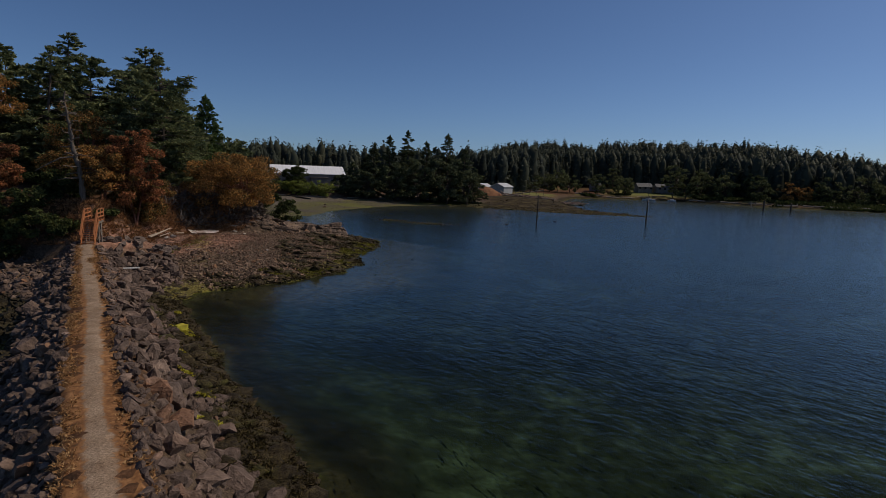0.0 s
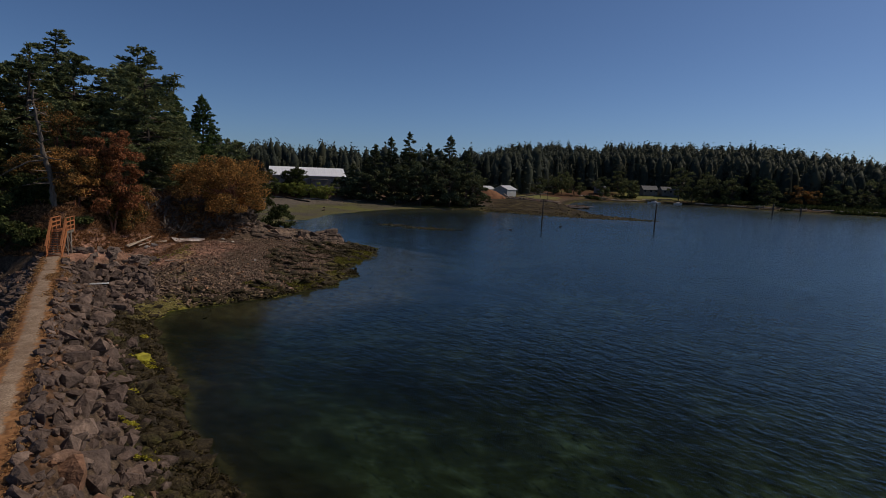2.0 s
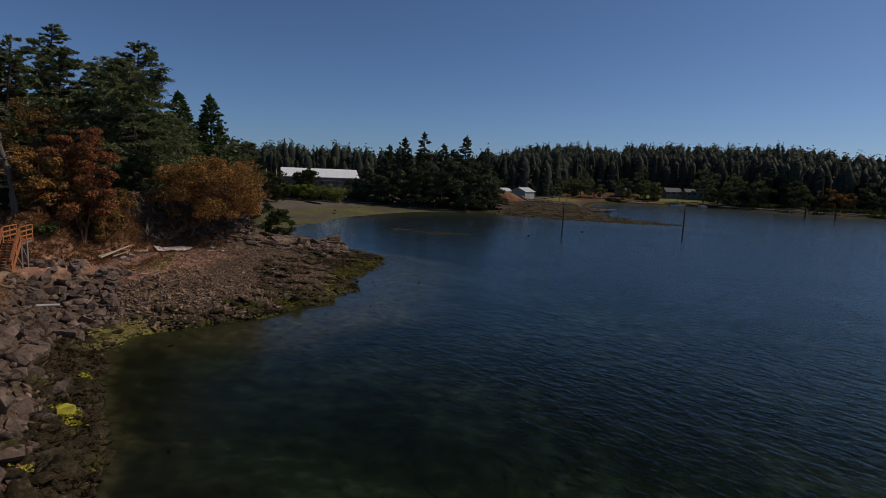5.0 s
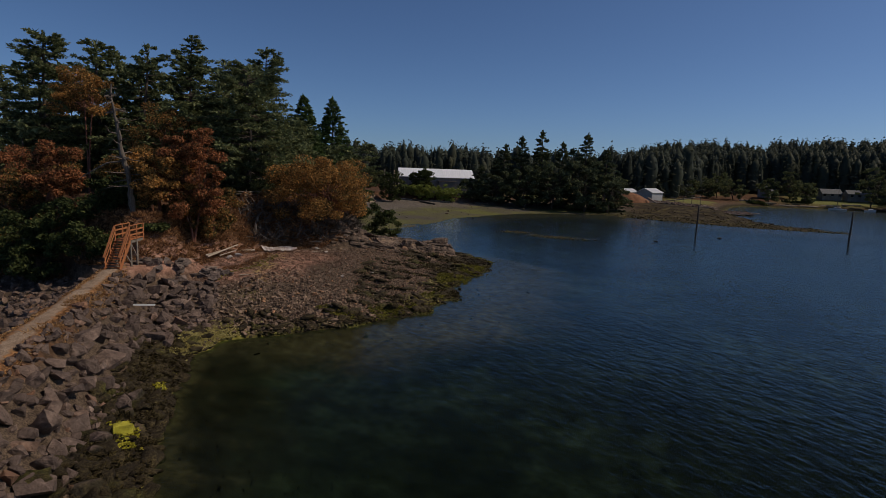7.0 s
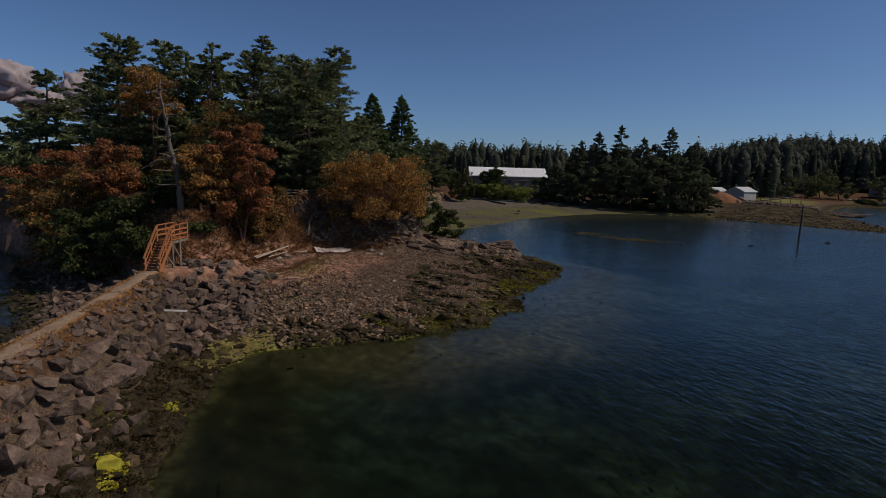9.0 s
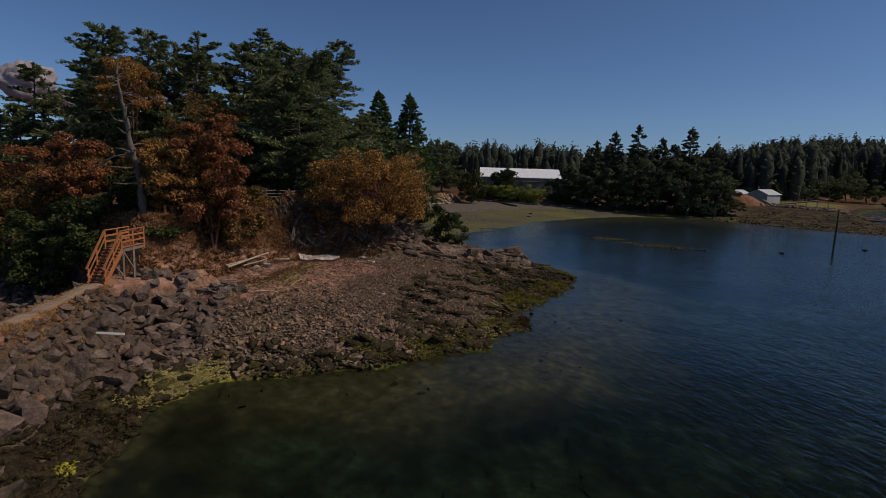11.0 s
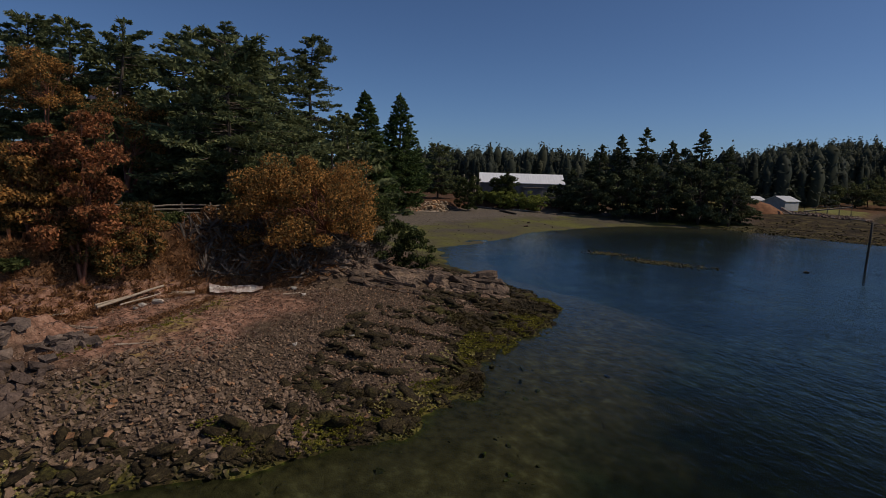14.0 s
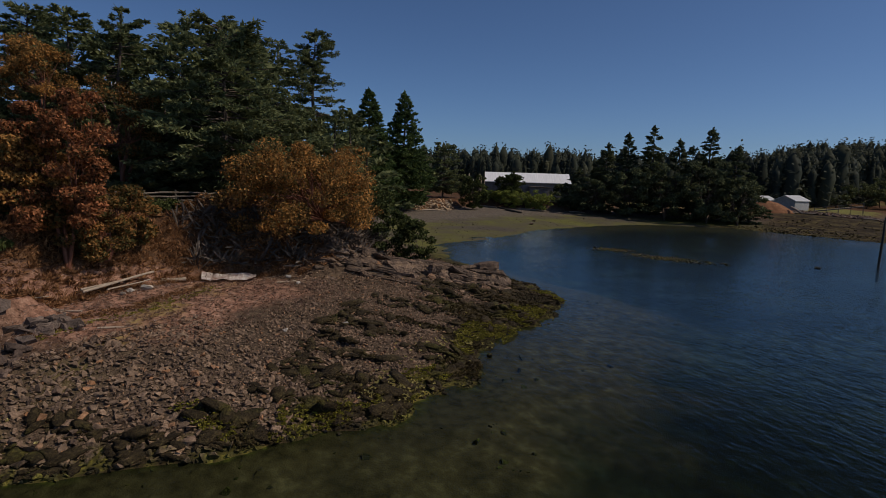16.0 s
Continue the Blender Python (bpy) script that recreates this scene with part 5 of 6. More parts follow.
# ---- far buildings ----
def gable_house(name, x, y, z, w, d, eave, ridge, rz, wall, roof, label, overhang=0.4, windows=()):
    """A house with its ridge along its own x axis."""
    t = thing(name, label, "building", at=(x, y, z), rz=rz)
    bm = bmesh.new()
    pts = [(-w / 2, -d / 2, -1), (w / 2, -d / 2, -1), (w / 2, d / 2, -1), (-w / 2, d / 2, -1), (-w / 2, -d / 2, eave), (w / 2, -d / 2, eave), (w / 2, d / 2, eave), (-w / 2, d / 2, eave), (-w / 2, 0, ridge), (w / 2, 0, ridge)]
    v = [bm.verts.new(p) for p in pts]
    for f in ((0, 1, 5, 4), (2, 3, 7, 6), (1, 2, 6, 9, 5), (3, 0, 4, 8, 7), (4, 5, 9, 8), (6, 7, 8, 9)):
        bm.faces.new([v[i] for i in f])
    part("wall", bm, wall, t)
    for s in (-1, 1):
        bm = bmesh.new()
        k = (ridge - eave) / (d / 2)
        o = overhang
        a = [(-w / 2 - o, s * (d / 2 + o), eave - k * o + 0.06), (w / 2 + o, s * (d / 2 + o), eave - k * o + 0.06), (w / 2 + o, 0, ridge + 0.06), (-w / 2 - o, 0, ridge + 0.06)]
        lo = [bm.verts.new(p) for p in a]
        hi = [bm.verts.new((p[0], p[1], p[2] + 0.15)) for p in a]
        bm.faces.new(lo), bm.faces.new(hi[::-1])
        for i in range(4):
            bm.faces.new([lo[i], hi[i], hi[(i + 1) % 4], lo[(i + 1) % 4]])
        bmesh.ops.recalc_face_normals(bm, faces=bm.faces)
        part("roof", bm, roof, t)
    for face, u, h, ww, hh in windows:
        bm = bmesh.new()
        if face == "front":
            box(bm, u - ww / 2, -d / 2 - 0.05, h, u + ww / 2, -d / 2 + 0.1, h + hh, 0.02)
        else:
            box(bm, w / 2 - 0.1, u - ww / 2, h, w / 2 + 0.05, u + ww / 2, h + hh, 0.02)
        fr = part("window", bm, M_PALE, t)
        bm = bmesh.new()
        if face == "front":
            box(bm, u - ww / 2 + 0.1, -d / 2 - 0.07, h + 0.1, u + ww / 2 - 0.1, -d / 2 + 0.05, h + hh - 0.1)
        else:
            box(bm, w / 2 - 0.05, u - ww / 2 + 0.1, h + 0.1, w / 2 + 0.07, u + ww / 2 - 0.1, h + hh - 0.1)
        part("pane", bm, M_DARK, fr, "dark window pane")
    return t


# ---- the boat shed and the head of the mud flat ----
shed = gable_house("boat_shed", -71.6, 208.5, 3.8, 27, 12, 5.4, 8.3, radians(27), M_WALL, M_ROOF, "long grey boat shed with a white metal roof",
                   windows=[("front", u, 2.4, 2.0, 1.1) for u in (-4, 4, 9)])
bm = bmesh.new()
box(bm, 0.5, -8.2, -1, 6.5, -5.9, 4.0, 0.03)
part("annex", bm, M_WALL, shed, "low lean-to against the shed")
bm = bmesh.new()
box(bm, 0.2, -8.6, 4.0, 6.9, -5.9, 4.18, 0.03)
part("annex_roof", bm, M_GREYWOOD, shed)
broadleaf(-70.0, 191, 12.4, 4.4, 600, "round leafy tree in front of the boat shed", "broadleaf_tree", M_SHADED_SHRUB, M_BARK, n_leaf=12000, leaf=0.45, clumps=130, low=0.0, stem=0.2)
for k, x in enumerate((-77, -74, -71, -67.5, -64, -60.5, -57)):
    broadleaf(x, 186 + 0.4 * (k % 3), 6.6 + 0.4 * (k % 2), 2.9, 610 + k, "bright green hedge bush at the head of the beach", "shrub", M_HEDGE, M_TWIG, n_leaf=2600, leaf=0.42, clumps=44, low=0.0, trunk=0.06, stem=0.2)
broadleaf(-71.6, 170.5, 11.0, 3.9, 620, "round evergreen bush beside the sea wall", "shrub", M_SHADED_SHRUB, M_TWIG, n_leaf=8000, leaf=0.4, clumps=90, low=0.0, trunk=0.1, stem=0.2)


def sea_wall():
    t = thing("sea_wall", "sea wall of stacked pale and tan boulders", "wall")
    rows_ = []
    for k in range(5):
        for u in np.arange(0, 17.0, 0.85):
            w = k * 0.2 - 0.9 + rng.normal(0, 0.1)
            x, y = -83.9 + 0.552 * (u + 0.4 * (k % 2)) - 0.834 * w, 149.6 + 0.834 * (u + 0.4 * (k % 2)) + 0.552 * w
            rows_.append((x + rng.normal(0, 0.1), y, 1.6 + k * 0.56 + rng.normal(0, 0.06), rng.uniform(0.8, 1.2)))
    pieces(ANGULAR, rows_, M_SEAWALL, t, "boulder")


sea_wall()
# sailboat masts left of the shed, added as bare posts without boats
for k, (dx, h) in enumerate(((0, 11.6), (1.2, 9.8), (3.1, 11.4), (4.4, 10.8), (5.3, 10.2), (6.1, 9.4))):
    x, y = -86.6 + dx, 196.0 + 0.7 * (k % 3)
    z = ground_z(x, y)
    pl = part("mooring_post", tube([(0, 0, -0.3), (0.05, 0, h - z - 0.02), (0.05, 0, h - z)], [0.16, 0.13, 0.01], 8), M_DRIFT, None, "tall pale post standing in for a sailboat mast beside the boat shed", True)
    pl.location = (x, y, z)
    tagged(pl, category="post", group="posts beside the boat shed")
for x, y, h in ((-86.2, 161, 7.2), (-60.5, 105.5, 15.2)):
    z = ground_z(x, y)
    pl = part("utility_pole", tube([(0, 0, -0.3), (0, 0, h - z - 0.02), (0, 0, h - z)], [0.14, 0.11, 0.01], 8), M_GREYWOOD, None, "plain grey wooden utility pole among the trees", True)
    pl.location = (x, y, z)
    tagged(pl, category="pole")


def log(x, y, L, r, rz, label, name="drift_log", mat=None, pitch=0.0, lift=0.0, z=None):
    """A drift log with a slight bend and broken ends, lying on the ground."""
    g = np.random.default_rng(int(abs(x * 100 + y * 10)))
    n = 7
    u = np.linspace(-L / 2, L / 2, n)
    P = np.stack([u, 0.03 * L * np.sin(u / L * 3 + g.uniform(0, 6)), 0.012 * L * np.cos(u / L * 4 + g.uniform(0, 6))], -1)
    R = r * (1.0 - 0.25 * (u / L + 0.5)) * g.uniform(0.93, 1.06, n)
    P = np.concatenate([P[:1], P, P[-1:]])
    R = np.concatenate([[0.3 * r], R, [0.2 * r]])
    ob = part(name, tube(P, R, 9), mat or M_DRIFT, None, label)
    ob.location = (x, y, (ground_z(x, y) if z is None else z) + r * 0.75 + lift)
    ob.rotation_euler = (0, pitch, rz)
    return tagged(ob, category="log")


log(-67, 181, 9, 0.28, radians(-40), "dark beached timber at the head of the flat", mat=M_PILE)
log(-61.5, 175, 9, 0.3, radians(-38), "dark beached timber at the head of the flat", mat=M_PILE)
log(-77, 184.5, 6, 0.3, radians(5), "bleached drift log at the head of the flat")
log(-72.5, 184, 4, 0.25, radians(-8), "bleached drift log at the head of the flat")
log(-60, 184.5, 8, 0.22, radians(3), "bleached drift log at the head of the flat")
log(-76, 156.5, 6, 0.22, radians(50), "bleached drift log below the sea wall")
log(-50, 190.5, 8, 0.2, radians(-5), "bleached drift log at the head of the flat")

# low weed bars that dry out in the cove
for cx, cy, L, w, rz in ((-13.5, 115.4, 12, 3.2, -8), (-21.6, 119.8, 5, 1.6, 10)):
    P = []
    for k in range(520):
        u, v = rng.normal(0, 0.23) * L, rng.normal(0, 0.3) * w
        c, s = math.cos(radians(rz)), math.sin(radians(rz))
        P.append((cx + c * u - s * v, cy + s * u + c * v, -0.04 + rng.normal(0, 0.03), rng.uniform(0.2, 0.5)))
    tagged(part("weed_bar", scatter(ROUND, P), M_OLIVEWEED, None, "low bar of stones and yellow-brown seaweed awash in the cove"), category="seaweed bar", kind="stuff")
for x, y, s in ((-48.3, 156.3, 0.9), (-46.1, 148.9, 1.0), (-38.3, 147.0, 0.6), (16, 134, 0.8), (-24.7, 121.1, 0.5), (3.8, 120, 0.7)):
    st = part("mooring_stone", (turned(ANGULAR[3][0], (0, 0, 0), np.array([s, s, s * 0.8]), (0.1, 0.2, x)), ANGULAR[3][1]), M_LEDGE, None, "single dark stone standing out of the shallows")
    st.location = (x, y, max(ground_z(x, y), -0.1) + 0.1)
    tagged(st, category="stone")

# ---- the spit: sheds, earth mound, rubble, gangway ----
gable_house("white_shed", 5.2, 249, 3.4, 9, 6.4, 2.6, 4.1, radians(62), M_PALE, M_PALEROOF, "pale grey gabled shed on the spit")
gable_house("white_shed", -3.5, 252, 3.4, 8, 5, 2.4, 3.6, radians(62), M_PALE, M_PALEROOF, "pale grey gabled shed behind another on the spit")
MV, MF = [], []
nu, nv = 28, 20
for i in range(nu):
    for j in range(nv):
        a, b = (i / (nu - 1) * 2 - 1), (j / (nv - 1) * 2 - 1)
        rr = min(1.0, math.hypot(a, b))
        MV.append((a * 7.5, b * 5, 3.9 * (1 - rr ** 1.6) - 0.5 + 0.8 * noise.noise((a * 2.5, b * 2.5, 1)) * (1 - rr)))
for i in range(nu - 1):
    for j in range(nv - 1):
        MF.append((i * nv + j, (i + 1) * nv + j, (i + 1) * nv + j + 1, i * nv + j + 1))
mound = part("earth_mound", (np.array(MV), np.array(MF)), M_REDSOIL, None, "heap of bare orange-red earth on the spit", True)
mound.location = (-1.6, 220, ground_z(-1.6, 220) if ground_z(-1.6, 220) > 0.8 else 1.2)
tagged(mound, category="earth mound")
log(5.4, 217, 4.5, 0.35, radians(-50), "bleached log at the foot of the earth mound", pitch=0.3, lift=0.8)
P = []
for k in range(1500):
    u, v = rng.uniform(0, 1), rng.random() ** 1.3
    x = 4 + u * 34
    y = 219 + 17 * v + 4 * u
    P.append((x, y, max(ground_z(x, y), 0.3) + 0.15, rng.uniform(0.35, 1.1)))
tagged(part("rubble_bank", scatter(ANGULAR, P), M_RIPRAP, None, "bank of grey rubble and driftwood along the spit"), category="rubble", kind="stuff")
P = []
for k in range(1700):
    u = rng.random()
    x = -14 + u * 62
    wv = 3 + 10 * smooth01(0, 0.3, u) * smooth01(1.02, 0.7, u)
    y = np.interp(x, (-14, -8, 14, 31, 48), (183, 184, 171.5, 166.5, 166)) + rng.random() ** 1.5 * wv
    P.append((x, y, max(ground_z(x, y), 0.02) + 0.03, 0.15 + 0.6 * rng.random() ** 2))
tagged(part("spit_stones", scatter(ROUND, P), M_OLIVEWEED, None, "weed-covered stones along the low spit"), category="stones", kind="stuff")
P = []
for k in range(2200):
    x, y = rng.uniform(-4, 46), rng.uniform(168, 236)
    z = ground_z(x, y)
    if 0.05 < z < 2.2:
        P.append((x, y, z, 0.15 + 0.75 * rng.random() ** 4))
tagged(part("spit_boulders", scatter(ANGULAR, P), M_WEEDROCK, None, "dark scattered boulders over the tidal spit"), category="boulders", kind="stuff")
for k in range(16):
    x, y = rng.uniform(4, 40), rng.uniform(216, 232)
    log(x, y, rng.uniform(2.5, 6), 0.16, rng.uniform(-0.6, 0.6), "bleached drift log on the spit", z=max(ground_z(x, y), 0.3), lift=0.2)
gang = thing("gangway", "pale timber gangway from the shed to the shore", "gangway", at=(17, 240, 0))
for s in (-0.8, 0.8):
    part("rail", beam((-6, s, 4.2), (6, s, 6.2), 0.06, 0.07), M_GREYWOOD, gang)
    part("beam", beam((-6, s, 3.2), (6, s, 5.2), 0.2, 0.3), M_GREYWOOD, gang)
    for u in (-6, -3, 0, 3, 6):
        part("post", beam((u, s, 1.0), (u, s, 5.2 + u / 6), 0.1, 0.1), M_GREYWOOD, gang)
part("deck", beam((-6, 0, 3.35), (6, 0, 5.35), 1.6, 0.08), M_DRIFT, gang)

# ---- houses, boats and bulkheads on the far shore ----
gable_house("house", 95.5, 352, 4.5, 9, 7, 2.6, 4.8, radians(8), M_WALL, M_SLATE, "grey house with a low gabled roof among the trees", windows=[("front", u, 1.2, 1.6, 1.3) for u in (-3.5, 0, 3.5)])
gable_house("house", 107, 350, 4.5, 10, 7, 2.8, 4.6, radians(3), M_WALL, M_SLATE, "pale house with a low gabled roof among the trees", windows=[("front", u, 1.2, 1.6, 1.3) for u in (-3.3, 0, 3.3)])
gable_house("house", 65.0, 346, 4.8, 8, 6, 2.8, 5.0, radians(70), M_WALL, M_SLATE, "small brown cabin under the trees")


def boat(x, y, L, rz, label, mast=0.0):
    t = thing("boat", label, "boat", at=(x, y, 0), rz=rz)
    bm = bmesh.new()
    rings = []
    for u, w, h in ((-0.5, 0.85, 0.75), (-0.3, 1.0, 0.72), (0, 1.0, 0.75), (0.25, 0.8, 0.85), (0.42, 0.35, 0.98), (0.5, 0.03, 1.05)):
        hw = w * L * 0.16
        rings.append([bm.verts.new((u * L, yy, zz)) for yy, zz in ((-hw, h), (-hw * 0.85, 0.2), (-hw * 0.3, -0.3), (hw * 0.3, -0.3), (hw * 0.85, 0.2), (hw, h))])
    for a, b in zip(rings, rings[1:]):
        for i in range(5):
            bm.faces.new((a[i], a[i + 1], b[i + 1], b[i]))
        bm.faces.new((a[5], a[0], b[0], b[5]))
    bm.faces.new(rings[0]), bm.faces.new(rings[-1][::-1])
    bmesh.ops.recalc_face_normals(bm, faces=bm.faces)
    part("hull", bm, M_HULL, t)
    bm = bmesh.new()
    box(bm, -0.18 * L, -0.1 * L, 0.75, 0.2 * L, 0.1 * L, 1.35, 0.15)
    part("cabin", bm, M_HULL, t)
    bm = bmesh.new()
    box(bm, -0.16 * L, -0.105 * L, 0.95, 0.19 * L, 0.105 * L, 1.2, 0.05)
    part("window_band", bm, M_DARK, t)
    if mast:
        part("mast", tube([(0.05 * L, 0, 0.8), (0.05 * L, 0, mast)], [0.09, 0.05], 6), M_GREYWOOD, t)
    return t


boat(88, 311.5, 7, radians(175), "white motor sailer moored off the far shore", 13)
boat(100, 309.5, 4.5, radians(10), "small white open boat moored off the far shore")
for k in range(9):
    x = 112 + 10 * k
    y = np.interp(x, (105, 119, 142, 176, 200), (316, 289, 270, 258, 252)) + 3.5
    log(x, float(y), 8.5, 0.35, radians(-40 if x < 140 else -20), "bleached beach log along the far shore", lift=0.5)
for k in range(6):
    x = 52 + 9 * k
    log(x, 313 + 0.16 * (x - 52) * 1.0 + 3, 8, 0.3, radians(8), "bleached beach log along the far shore", lift=0.3)
for x, y in ((129, 281.5), (131, 281.2), (143.5, 273), (146, 272.6)):
    pl = part("piling", tube([(0, 0, -1), (0, 0, 2.4), (0, 0, 2.42)], [0.28, 0.25, 0.01], 8), M_GREYWOOD, None, "short pale piling at the far shore", True)
    pl.location = (x, y, 0)
    tagged(pl, category="piling", group="short pilings at the far shore")

# ---- stairs from the causeway up the bank ----
SU, SR = Vector((-0.43, 0.903, 0)), Vector((0.903, 0.43, 0))
FOOT = Vector((-33.85, 42.85, TOP))
RISE, RUN, WIDE, DECK = 1.85, 1.55, 0.98, 2.2


def sp(u, r, z):
    return FOOT + SU * u + SR * r + Vector((0, 0, z))


stairs = thing("staircase", "orange-stained timber stairs with handrails and a landing", "stairs", at=FOOT)
inv = Matrix.Translation(-FOOT)


def stair_part(name, p, q, w, h, mat, label=""):
    bm = beam(p, q, w, h)
    bmesh.ops.transform(bm, matrix=inv, verts=bm.verts)
    return part(name, bm, mat, stairs, label)


for s in (-1, 1):
    r = s * WIDE / 2
    stair_part("stringer", sp(-0.05, r, -0.05), sp(RUN + 0.1, r, RISE - 0.1), 0.06, 0.26, M_CEDAR)
    stair_part("handrail", sp(-0.15, r, 0.82), sp(RUN, r, RISE + 0.98), 0.14, 0.05, M_CEDAR)
    stair_part("mid_rail", sp(-0.1, r, 0.42), sp(RUN, r, RISE + 0.52), 0.04, 0.10, M_CEDAR)
    for u, z0, z1 in ((0.02, -0.1, 0.86), (RUN * 0.5, RISE * 0.5 - 0.2, RISE * 0.5 + 0.9), (RUN, RISE - 0.3, RISE + 0.96)):
        stair_part("post", sp(u, r, z0), sp(u, r, z1), 0.09, 0.09, M_CEDAR)
    stair_part("deck_handrail", sp(RUN, r, RISE + 1.0), sp(RUN + DECK, r, RISE + 1.0), 0.14, 0.05, M_CEDAR)
    for z in (0.32, 0.66):
        stair_part("deck_rail", sp(RUN, r, RISE + z), sp(RUN + DECK, r, RISE + z), 0.04, 0.11, M_CEDAR)
    for u in (RUN + DECK * 0.5, RUN + DECK):
        stair_part("post", sp(u, r, RISE - 0.3), sp(u, r, RISE + 0.98), 0.09, 0.09, M_CEDAR)
    stair_part("joist", sp(RUN, r * 0.95, RISE - 0.17), sp(RUN + DECK, r * 0.95, RISE - 0.17), 0.07, 0.2, M_GREYWOOD)
    for u in (RUN + 0.1, RUN + 1.1):
        g0 = ground_z(*sp(u, r, 0)[:2]) - TOP
        stair_part("support", sp(u, r, g0 - 0.2), sp(u, r, RISE - 0.08), 0.12, 0.12, M_GREYWOOD, "grey timber support")
    stair_part("brace", sp(RUN + 0.15, r, 0.1), sp(RUN - 0.75, r, RISE - 0.85), 0.05, 0.10, M_GREYWOOD)
    stair_part("brace", sp(RUN + 0.2, r, RISE - 0.3), sp(RUN + 1.05, r, 0.5), 0.05, 0.08, M_GREYWOOD)
NT = 11
for k in range(NT):
    u, z = RUN * (k + 0.5) / NT, RISE * (k + 0.6) / NT
    stair_part("tread", sp(u, -WIDE / 2, z), sp(u, WIDE / 2, z), 0.235, 0.045, M_CEDAR)
for k in range(int(DECK / 0.15)):
    u = RUN + 0.08 + k * 0.15
    stair_part("deck_board", sp(u, -WIDE / 2 - 0.08, RISE), sp(u, WIDE / 2 + 0.08, RISE), 0.138, 0.04, M_CEDAR)
for (x, y, z, h) in ((-37.4, 49.6, 0, 0.8), (-37.9, 50.5, 0, 0.55)):
    st = part("gate_post", beam((0, 0, -0.3), (0, 0, h), 0.14, 0.14), M_CEDAR, None, "short orange timber post at the top of the stairs")
    st.location = (x, y, ground_z(x, y))
    tagged(st, category="post")


# ---- the dead tree above the stairs ----
def dead_tree():
    bx, by = -38.9, 49.0
    bz = ground_z(bx, by)
    t = thing("dead_tree", "leaning bare grey snag with broken branches above the stairs", "tree", at=(bx, by, bz))
    H = 16.9 - bz
    g = np.random.default_rng(11)
    u = np.linspace(0, 1, 26)
    P = np.stack([-0.4 * u + 0.08 * np.sin(u * 7), -1.1 * u + 0.10 * np.sin(u * 5), H * u], -1)
    P[:, :2] += g.normal(0, 0.06, (26, 2))
    P[0] = (0, 0, -0.3)
    part("trunk", tube(P, (0.21 * (1 - u) ** 0.7 + 0.05) * g.uniform(0.8, 1.2, 26), 9), M_SNAG, t, "", True)
    for k in range(46):
        f = g.uniform(0.2, 0.97)
        base = np.array([np.interp(f, u, P[:, i]) for i in range(3)])
        L = g.uniform(0.6, 2.2) * (1.1 - f) + 0.4
        a = g.uniform(0, 6.28)
        d = np.array([math.cos(a), math.sin(a), g.uniform(-0.25, 0.3)])
        mid = base + d * L * 0.55 + g.normal(0, 0.07, 3)
        part("branch", tube([base, mid, base + d * L + g.normal(0, 0.12, 3)], [0.06, 0.045, 0.02], 5), M_SNAG, t)
    base = np.array([np.interp(0.42, u, P[:, i]) for i in range(3)])
    part("branch", tube([base, base + (-1.0, -0.7, -0.2), base + (-2.1, -1.4, -1.0), base + (-2.8, -1.7, -1.5)], [0.09, 0.07, 0.05, 0.02], 6), M_SNAG, t, "long drooping dead limb")


dead_tree()

# ---- beach things ----
g0 = ground_z(-34.7, 54.5)
log(-34.75, 54.5, 4.4, 0.085, radians(100), "long bleached drift log leaning on stones", pitch=radians(-5), lift=0.55, z=g0)
log(-35.0, 54.2, 3.8, 0.07, radians(96), "bleached drift log beside a longer one", pitch=radians(-4), lift=0.5, z=g0)
log(-34.5, 54.9, 3.0, 0.05, radians(106), "thin bleached drift pole beside a longer log", pitch=radians(-3), lift=0.35, z=g0)
log(-35.0, 57.9, 1.6, 0.16, radians(60), "short bleached log at the foot of the bank", lift=0.05)
log(-28.9, 51.6, 2.6, 0.05, radians(52), "thin bleached stick on the stones", name="drift_stick")
log(-30.6, 63.4, 1.4, 0.06, radians(70), "thin bleached stick at the top of the beach", name="drift_stick")
log(-32.9, 50.8, 1.6, 0.06, radians(25), "thin bleached stick at the foot of the bank", name="drift_stick")
for k in range(14):
    x, y = -33.6 + rng.uniform(-1.6, 3.4), 52.5 + rng.uniform(-3, 5.5)
    log(x, y, rng.uniform(0.4, 1.2), 0.035, rng.uniform(0, 3.1), "small bleached stick on the shingle", name="drift_stick")


def slab():
    """A broken pale panel, curled at its edge, lying at the top of the beach."""
    bm = bmesh.new()
    n = 16
    top, bot = [], []
    for i in range(n):
        u = i / (n - 1) * 2 - 1
        for side, row in ((-1, top), (1, bot)):
            w = (0.6 + 0.05 * math.sin(i * 1.1 + side) + rng.normal(0, 0.06)) * (1 - 0.65 * max(0, u) ** 3)
            row.append((u * 1.7 + rng.normal(0, 0.04), side * w, 0.12 * u * u + 0.05 * math.sin(i * 0.6 + side * 2) + rng.normal(0, 0.015)))
    for dz in (0.0,):
        a = [bm.verts.new(p) for p in top]
        b = [bm.verts.new(p) for p in bot]
        for i in range(n - 1):
            bm.faces.new((a[i], b[i], b[i + 1], a[i + 1]))
    r = bmesh.ops.solidify(bm, geom=bm.faces[:], thickness=0.07)
    t = part("broken_panel", bm, M_PANEL, None, "broken pale panel with rust stains lying on the shingle")
    t.location = (-33.4, 61.0, max(ground_z(-33.4, 61.0), ground_z(-32.4, 62), ground_z(-34.4, 60)) + 0.2)
    t.rotation_euler = (radians(12), radians(2), radians(52))
    tagged(t, category="panel")


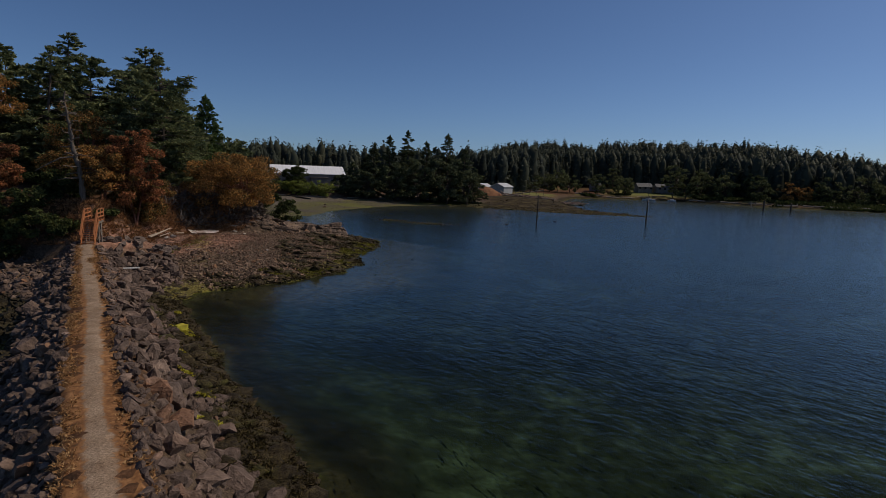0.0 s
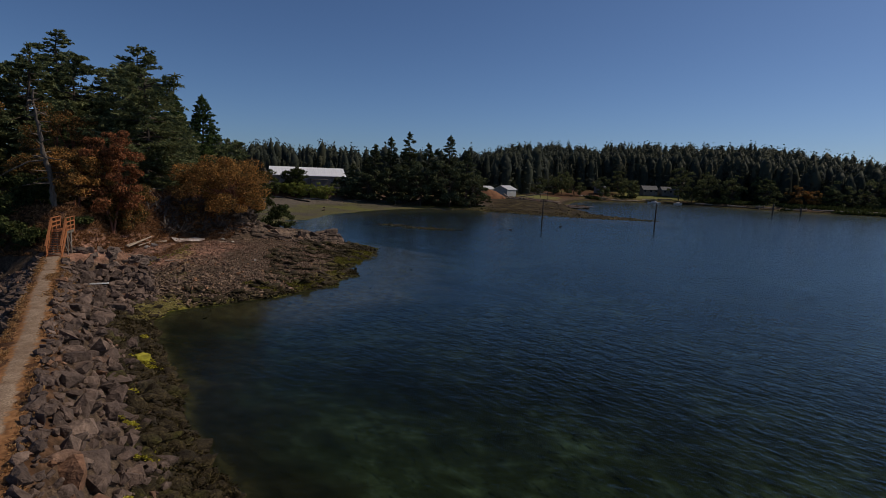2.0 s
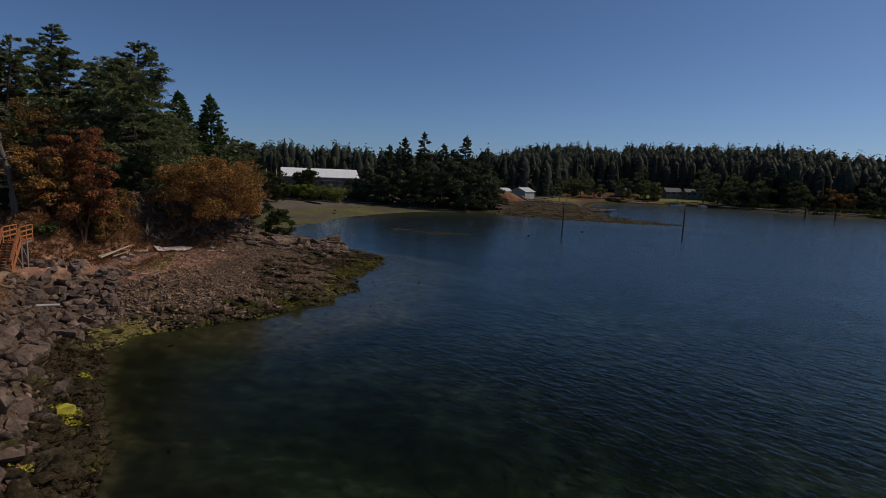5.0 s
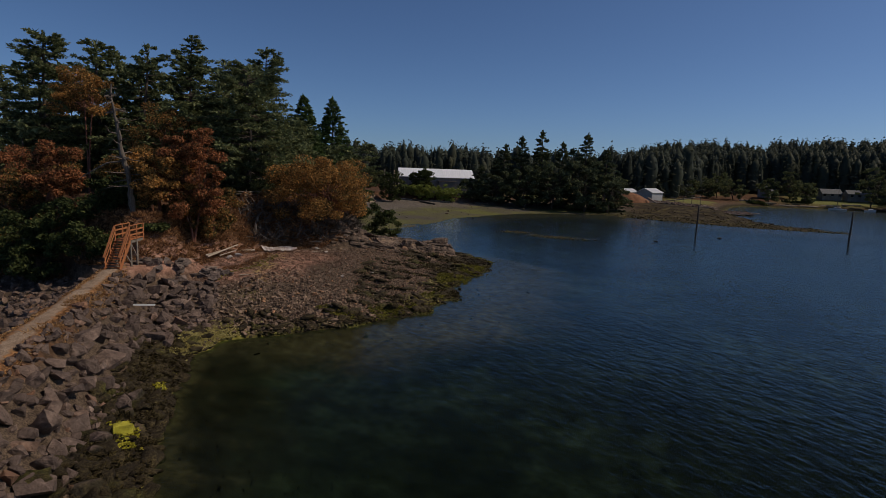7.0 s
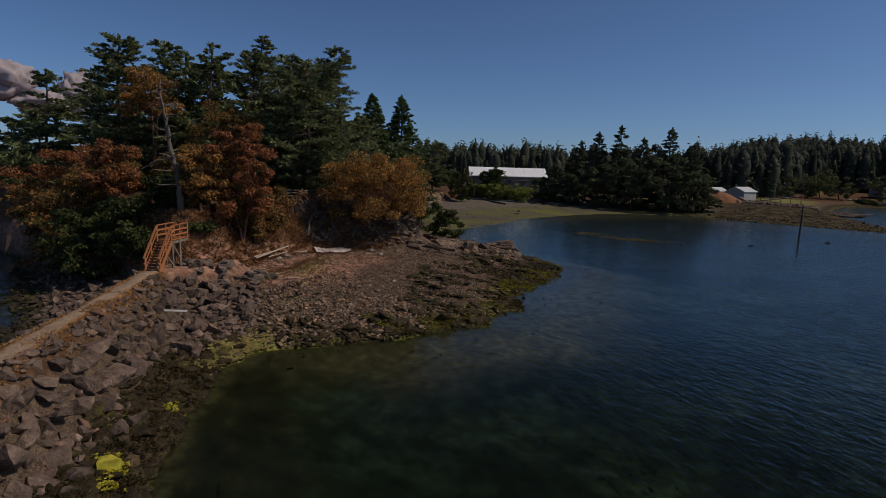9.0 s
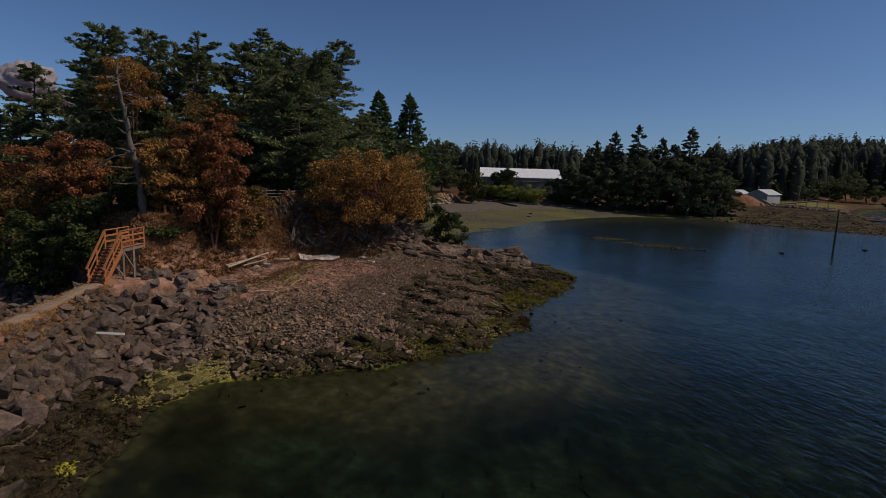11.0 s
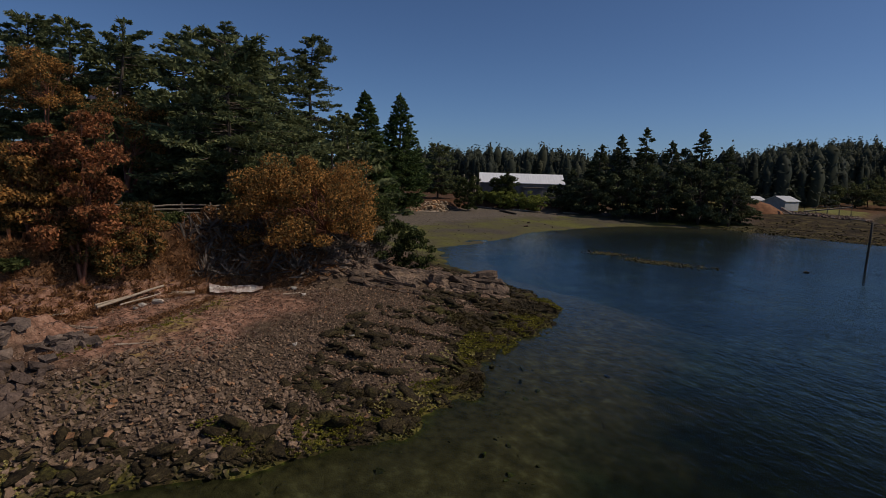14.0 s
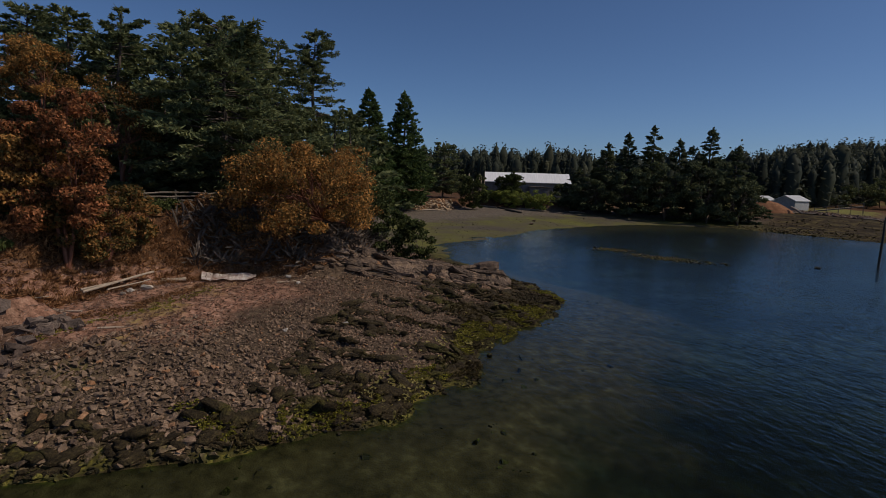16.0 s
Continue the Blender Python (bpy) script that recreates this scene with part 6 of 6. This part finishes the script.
slab()
bd = part("white_board", beam((-0.9, 0, 0), (0.9, 0, 0.03), 0.04, 0.11), M_WHITE, None, "white painted board lying on the riprap")
bd.location, bd.rotation_euler = (-28.6, 40.3, ground_z(-28.6, 40.3) + 0.6), (-0.5, 0, radians(22))
tagged(bd, category="board")
for k, (x, y, s) in enumerate([(-34.2, 54.8, 0.55), (-34.0, 55.6, 0.7), (-34.4, 56.0, 0.5), (-33.9, 54.2, 0.4), (-22.97, 60.6, 0.4), (-24.2, 57.2, 0.35), (-29.8, 63.7, 0.4), (-31.2, 64.2, 0.6)]):
    V, F = ROUND[k]
    st = part("pale_stone", (turned(V, (0, 0, 0), np.array([s, s, s]), (0.2, 0.1, k)), F), M_PALESTONE, None, "pale rounded stone lying on the beach")
    st.location = (x, y, ground_z(x, y) + 0.12 * s + 0.05)
    tagged(st, category="stone")

V, F = ANGULAR[5]
st = part("algae_boulder", (turned(V, (0, 0, 0), np.array([0.9, 0.8, 1.35]), (0.25, 0.35, 0.9)), F), M_ALGAE, None, "squarish boulder covered in bright yellow algae near the waterline")
st.location = (-18.25, 30.3, ground_z(-18.25, 30.3) + 0.2)
tagged(st, category="boulder")

# ---- the rock outcrop on the point ----
outcrop = thing("rock_outcrop", "bare tan and grey bedrock ledges on the point", "rock outcrop")
lv = (LEDGE_B - LEDGE_A) / np.hypot(*(LEDGE_B - LEDGE_A))
lang = math.atan2(lv[1], lv[0])


def block_rock():
    """A squared, chipped block of bedrock about one metre across."""
    bm = bmesh.new()
    box(bm, -0.5, -0.5, -0.5, 0.5, 0.5, 0.5, 0.17)
    for v in bm.verts:
        v.co += Vector(rng.normal(0, 0.06, 3))
    shear = Matrix(((1, rng.normal(0, 0.2), rng.normal(0, 0.3), 0), (0, 1, rng.normal(0, 0.2), 0), (0, rng.normal(0, 0.12), 1, 0), (0, 0, 0, 1)))
    bmesh.ops.transform(bm, matrix=shear, verts=bm.verts)
    me = bpy.data.meshes.new("slab")
    bmesh.ops.triangulate(bm, faces=bm.faces)
    bm.to_mesh(me)
    bm.free()
    me.materials.append(M_LEDGE)
    return me


meshes = [block_rock() for _ in range(5)] + [mesh_of("slab", V, F, [M_LEDGE]) for V, F in ANGULAR]
for k in range(250):
    u, v = rng.uniform(-3.0, 13.8), rng.normal(0.35, 1.25)
    x, y = LEDGE_A + lv * u + np.array([lv[1], -lv[0]]) * v
    ob = new("slab", meshes[rng.integers(len(meshes))])
    ob.parent = outcrop
    s = rng.uniform(0.6, 1.2) * (1.15 if abs(v) < 1.2 else 0.75)
    ob.scale = (rng.uniform(0.9, 2.0) * s, rng.uniform(0.6, 1.1) * s, rng.uniform(0.45, 0.9) * s)
    ob.location = (x, y, ground_z(x, y) + 0.02 + 0.5 * rng.random() ** 1.5 * max(0, 1.6 - abs(v)))
    ob.rotation_euler = (rng.normal(-0.32, 0.12), rng.normal(0.16, 0.10), lang + rng.normal(-0.1, 0.35))


# ---- split-rail fence on top of the bank ----
def rail_fence():
    t = thing("rail_fence", "weathered zigzag split-rail fence along the top of the bank", "fence")
    pts = [Vector((-44.6, 57.2, 0)), Vector((-43.6, 59.2, 0)), Vector((-41.9, 60.4, 0)), Vector((-41.2, 62.4, 0)), Vector((-39.8, 63.9, 0)), Vector((-39.4, 66.2, 0)), Vector((-38.0, 68.0, 0))]
    for p in pts:
        p.z = ground_z(p.x, p.y)
    for a, b in zip(pts, pts[1:]):
        d = (b - a).normalized() * 0.22
        for k in range(4):
            z = 0.22 + 0.3 * k
            P = [a - d + Vector((0, 0, z + 0.05 * rng.normal())), (a + b) / 2 + Vector((0, 0, z + 0.03)), b + d + Vector((0, 0, z + 0.05 * rng.normal()))]
            part("rail", tube([tuple(q) for q in P], [0.075, 0.07, 0.065], 6), M_GREYWOOD, t)
    for p in pts:
        part("post", tube([(p.x, p.y, p.z - 0.2), (p.x, p.y, p.z + 1.35)], [0.08, 0.07], 6), M_GREYWOOD, t)


rail_fence()


# ---- a small summer cloud low over the wood ----
bm = bmesh.new()
for at, wide, tall, off in (((38, 67, -6), 42, 66, 0), ((-37, -63, 16), 70, 54, 9), ((0, 0, -30), 70, 34, 17)):
    r = bmesh.ops.create_icosphere(bm, subdivisions=4, radius=1.0)
    for v in r["verts"]:
        c = v.co.copy()
        puff = sum(abs(noise.noise(c * f + Vector((f, 2, off)))) * w for f, w in ((1.6, 0.5), (3.4, 0.34), (7.5, 0.18), (16, 0.08)))
        c *= 0.66 + puff
        v.co = Vector((c.x * wide + at[0], c.y * wide + at[1], c.z * tall + at[2]))
cloud = part("cloud", bm, M_CLOUD, None, "small white cumulus cloud low over the wood", True)
cloud.location = (-1603, 838, 188)
tagged(cloud, category="cloud", kind="structure")

# ---- separate stones, those that the camera passes nearest ----
pieces(ANGULAR, near_r + near_l, M_RIPRAP, causeway, "stone")
pieces(ROUND, end_heap, M_DARKROCK, causeway, "stone")
pieces(ROUND, near_b, M_COBBLE, beach, "stone")
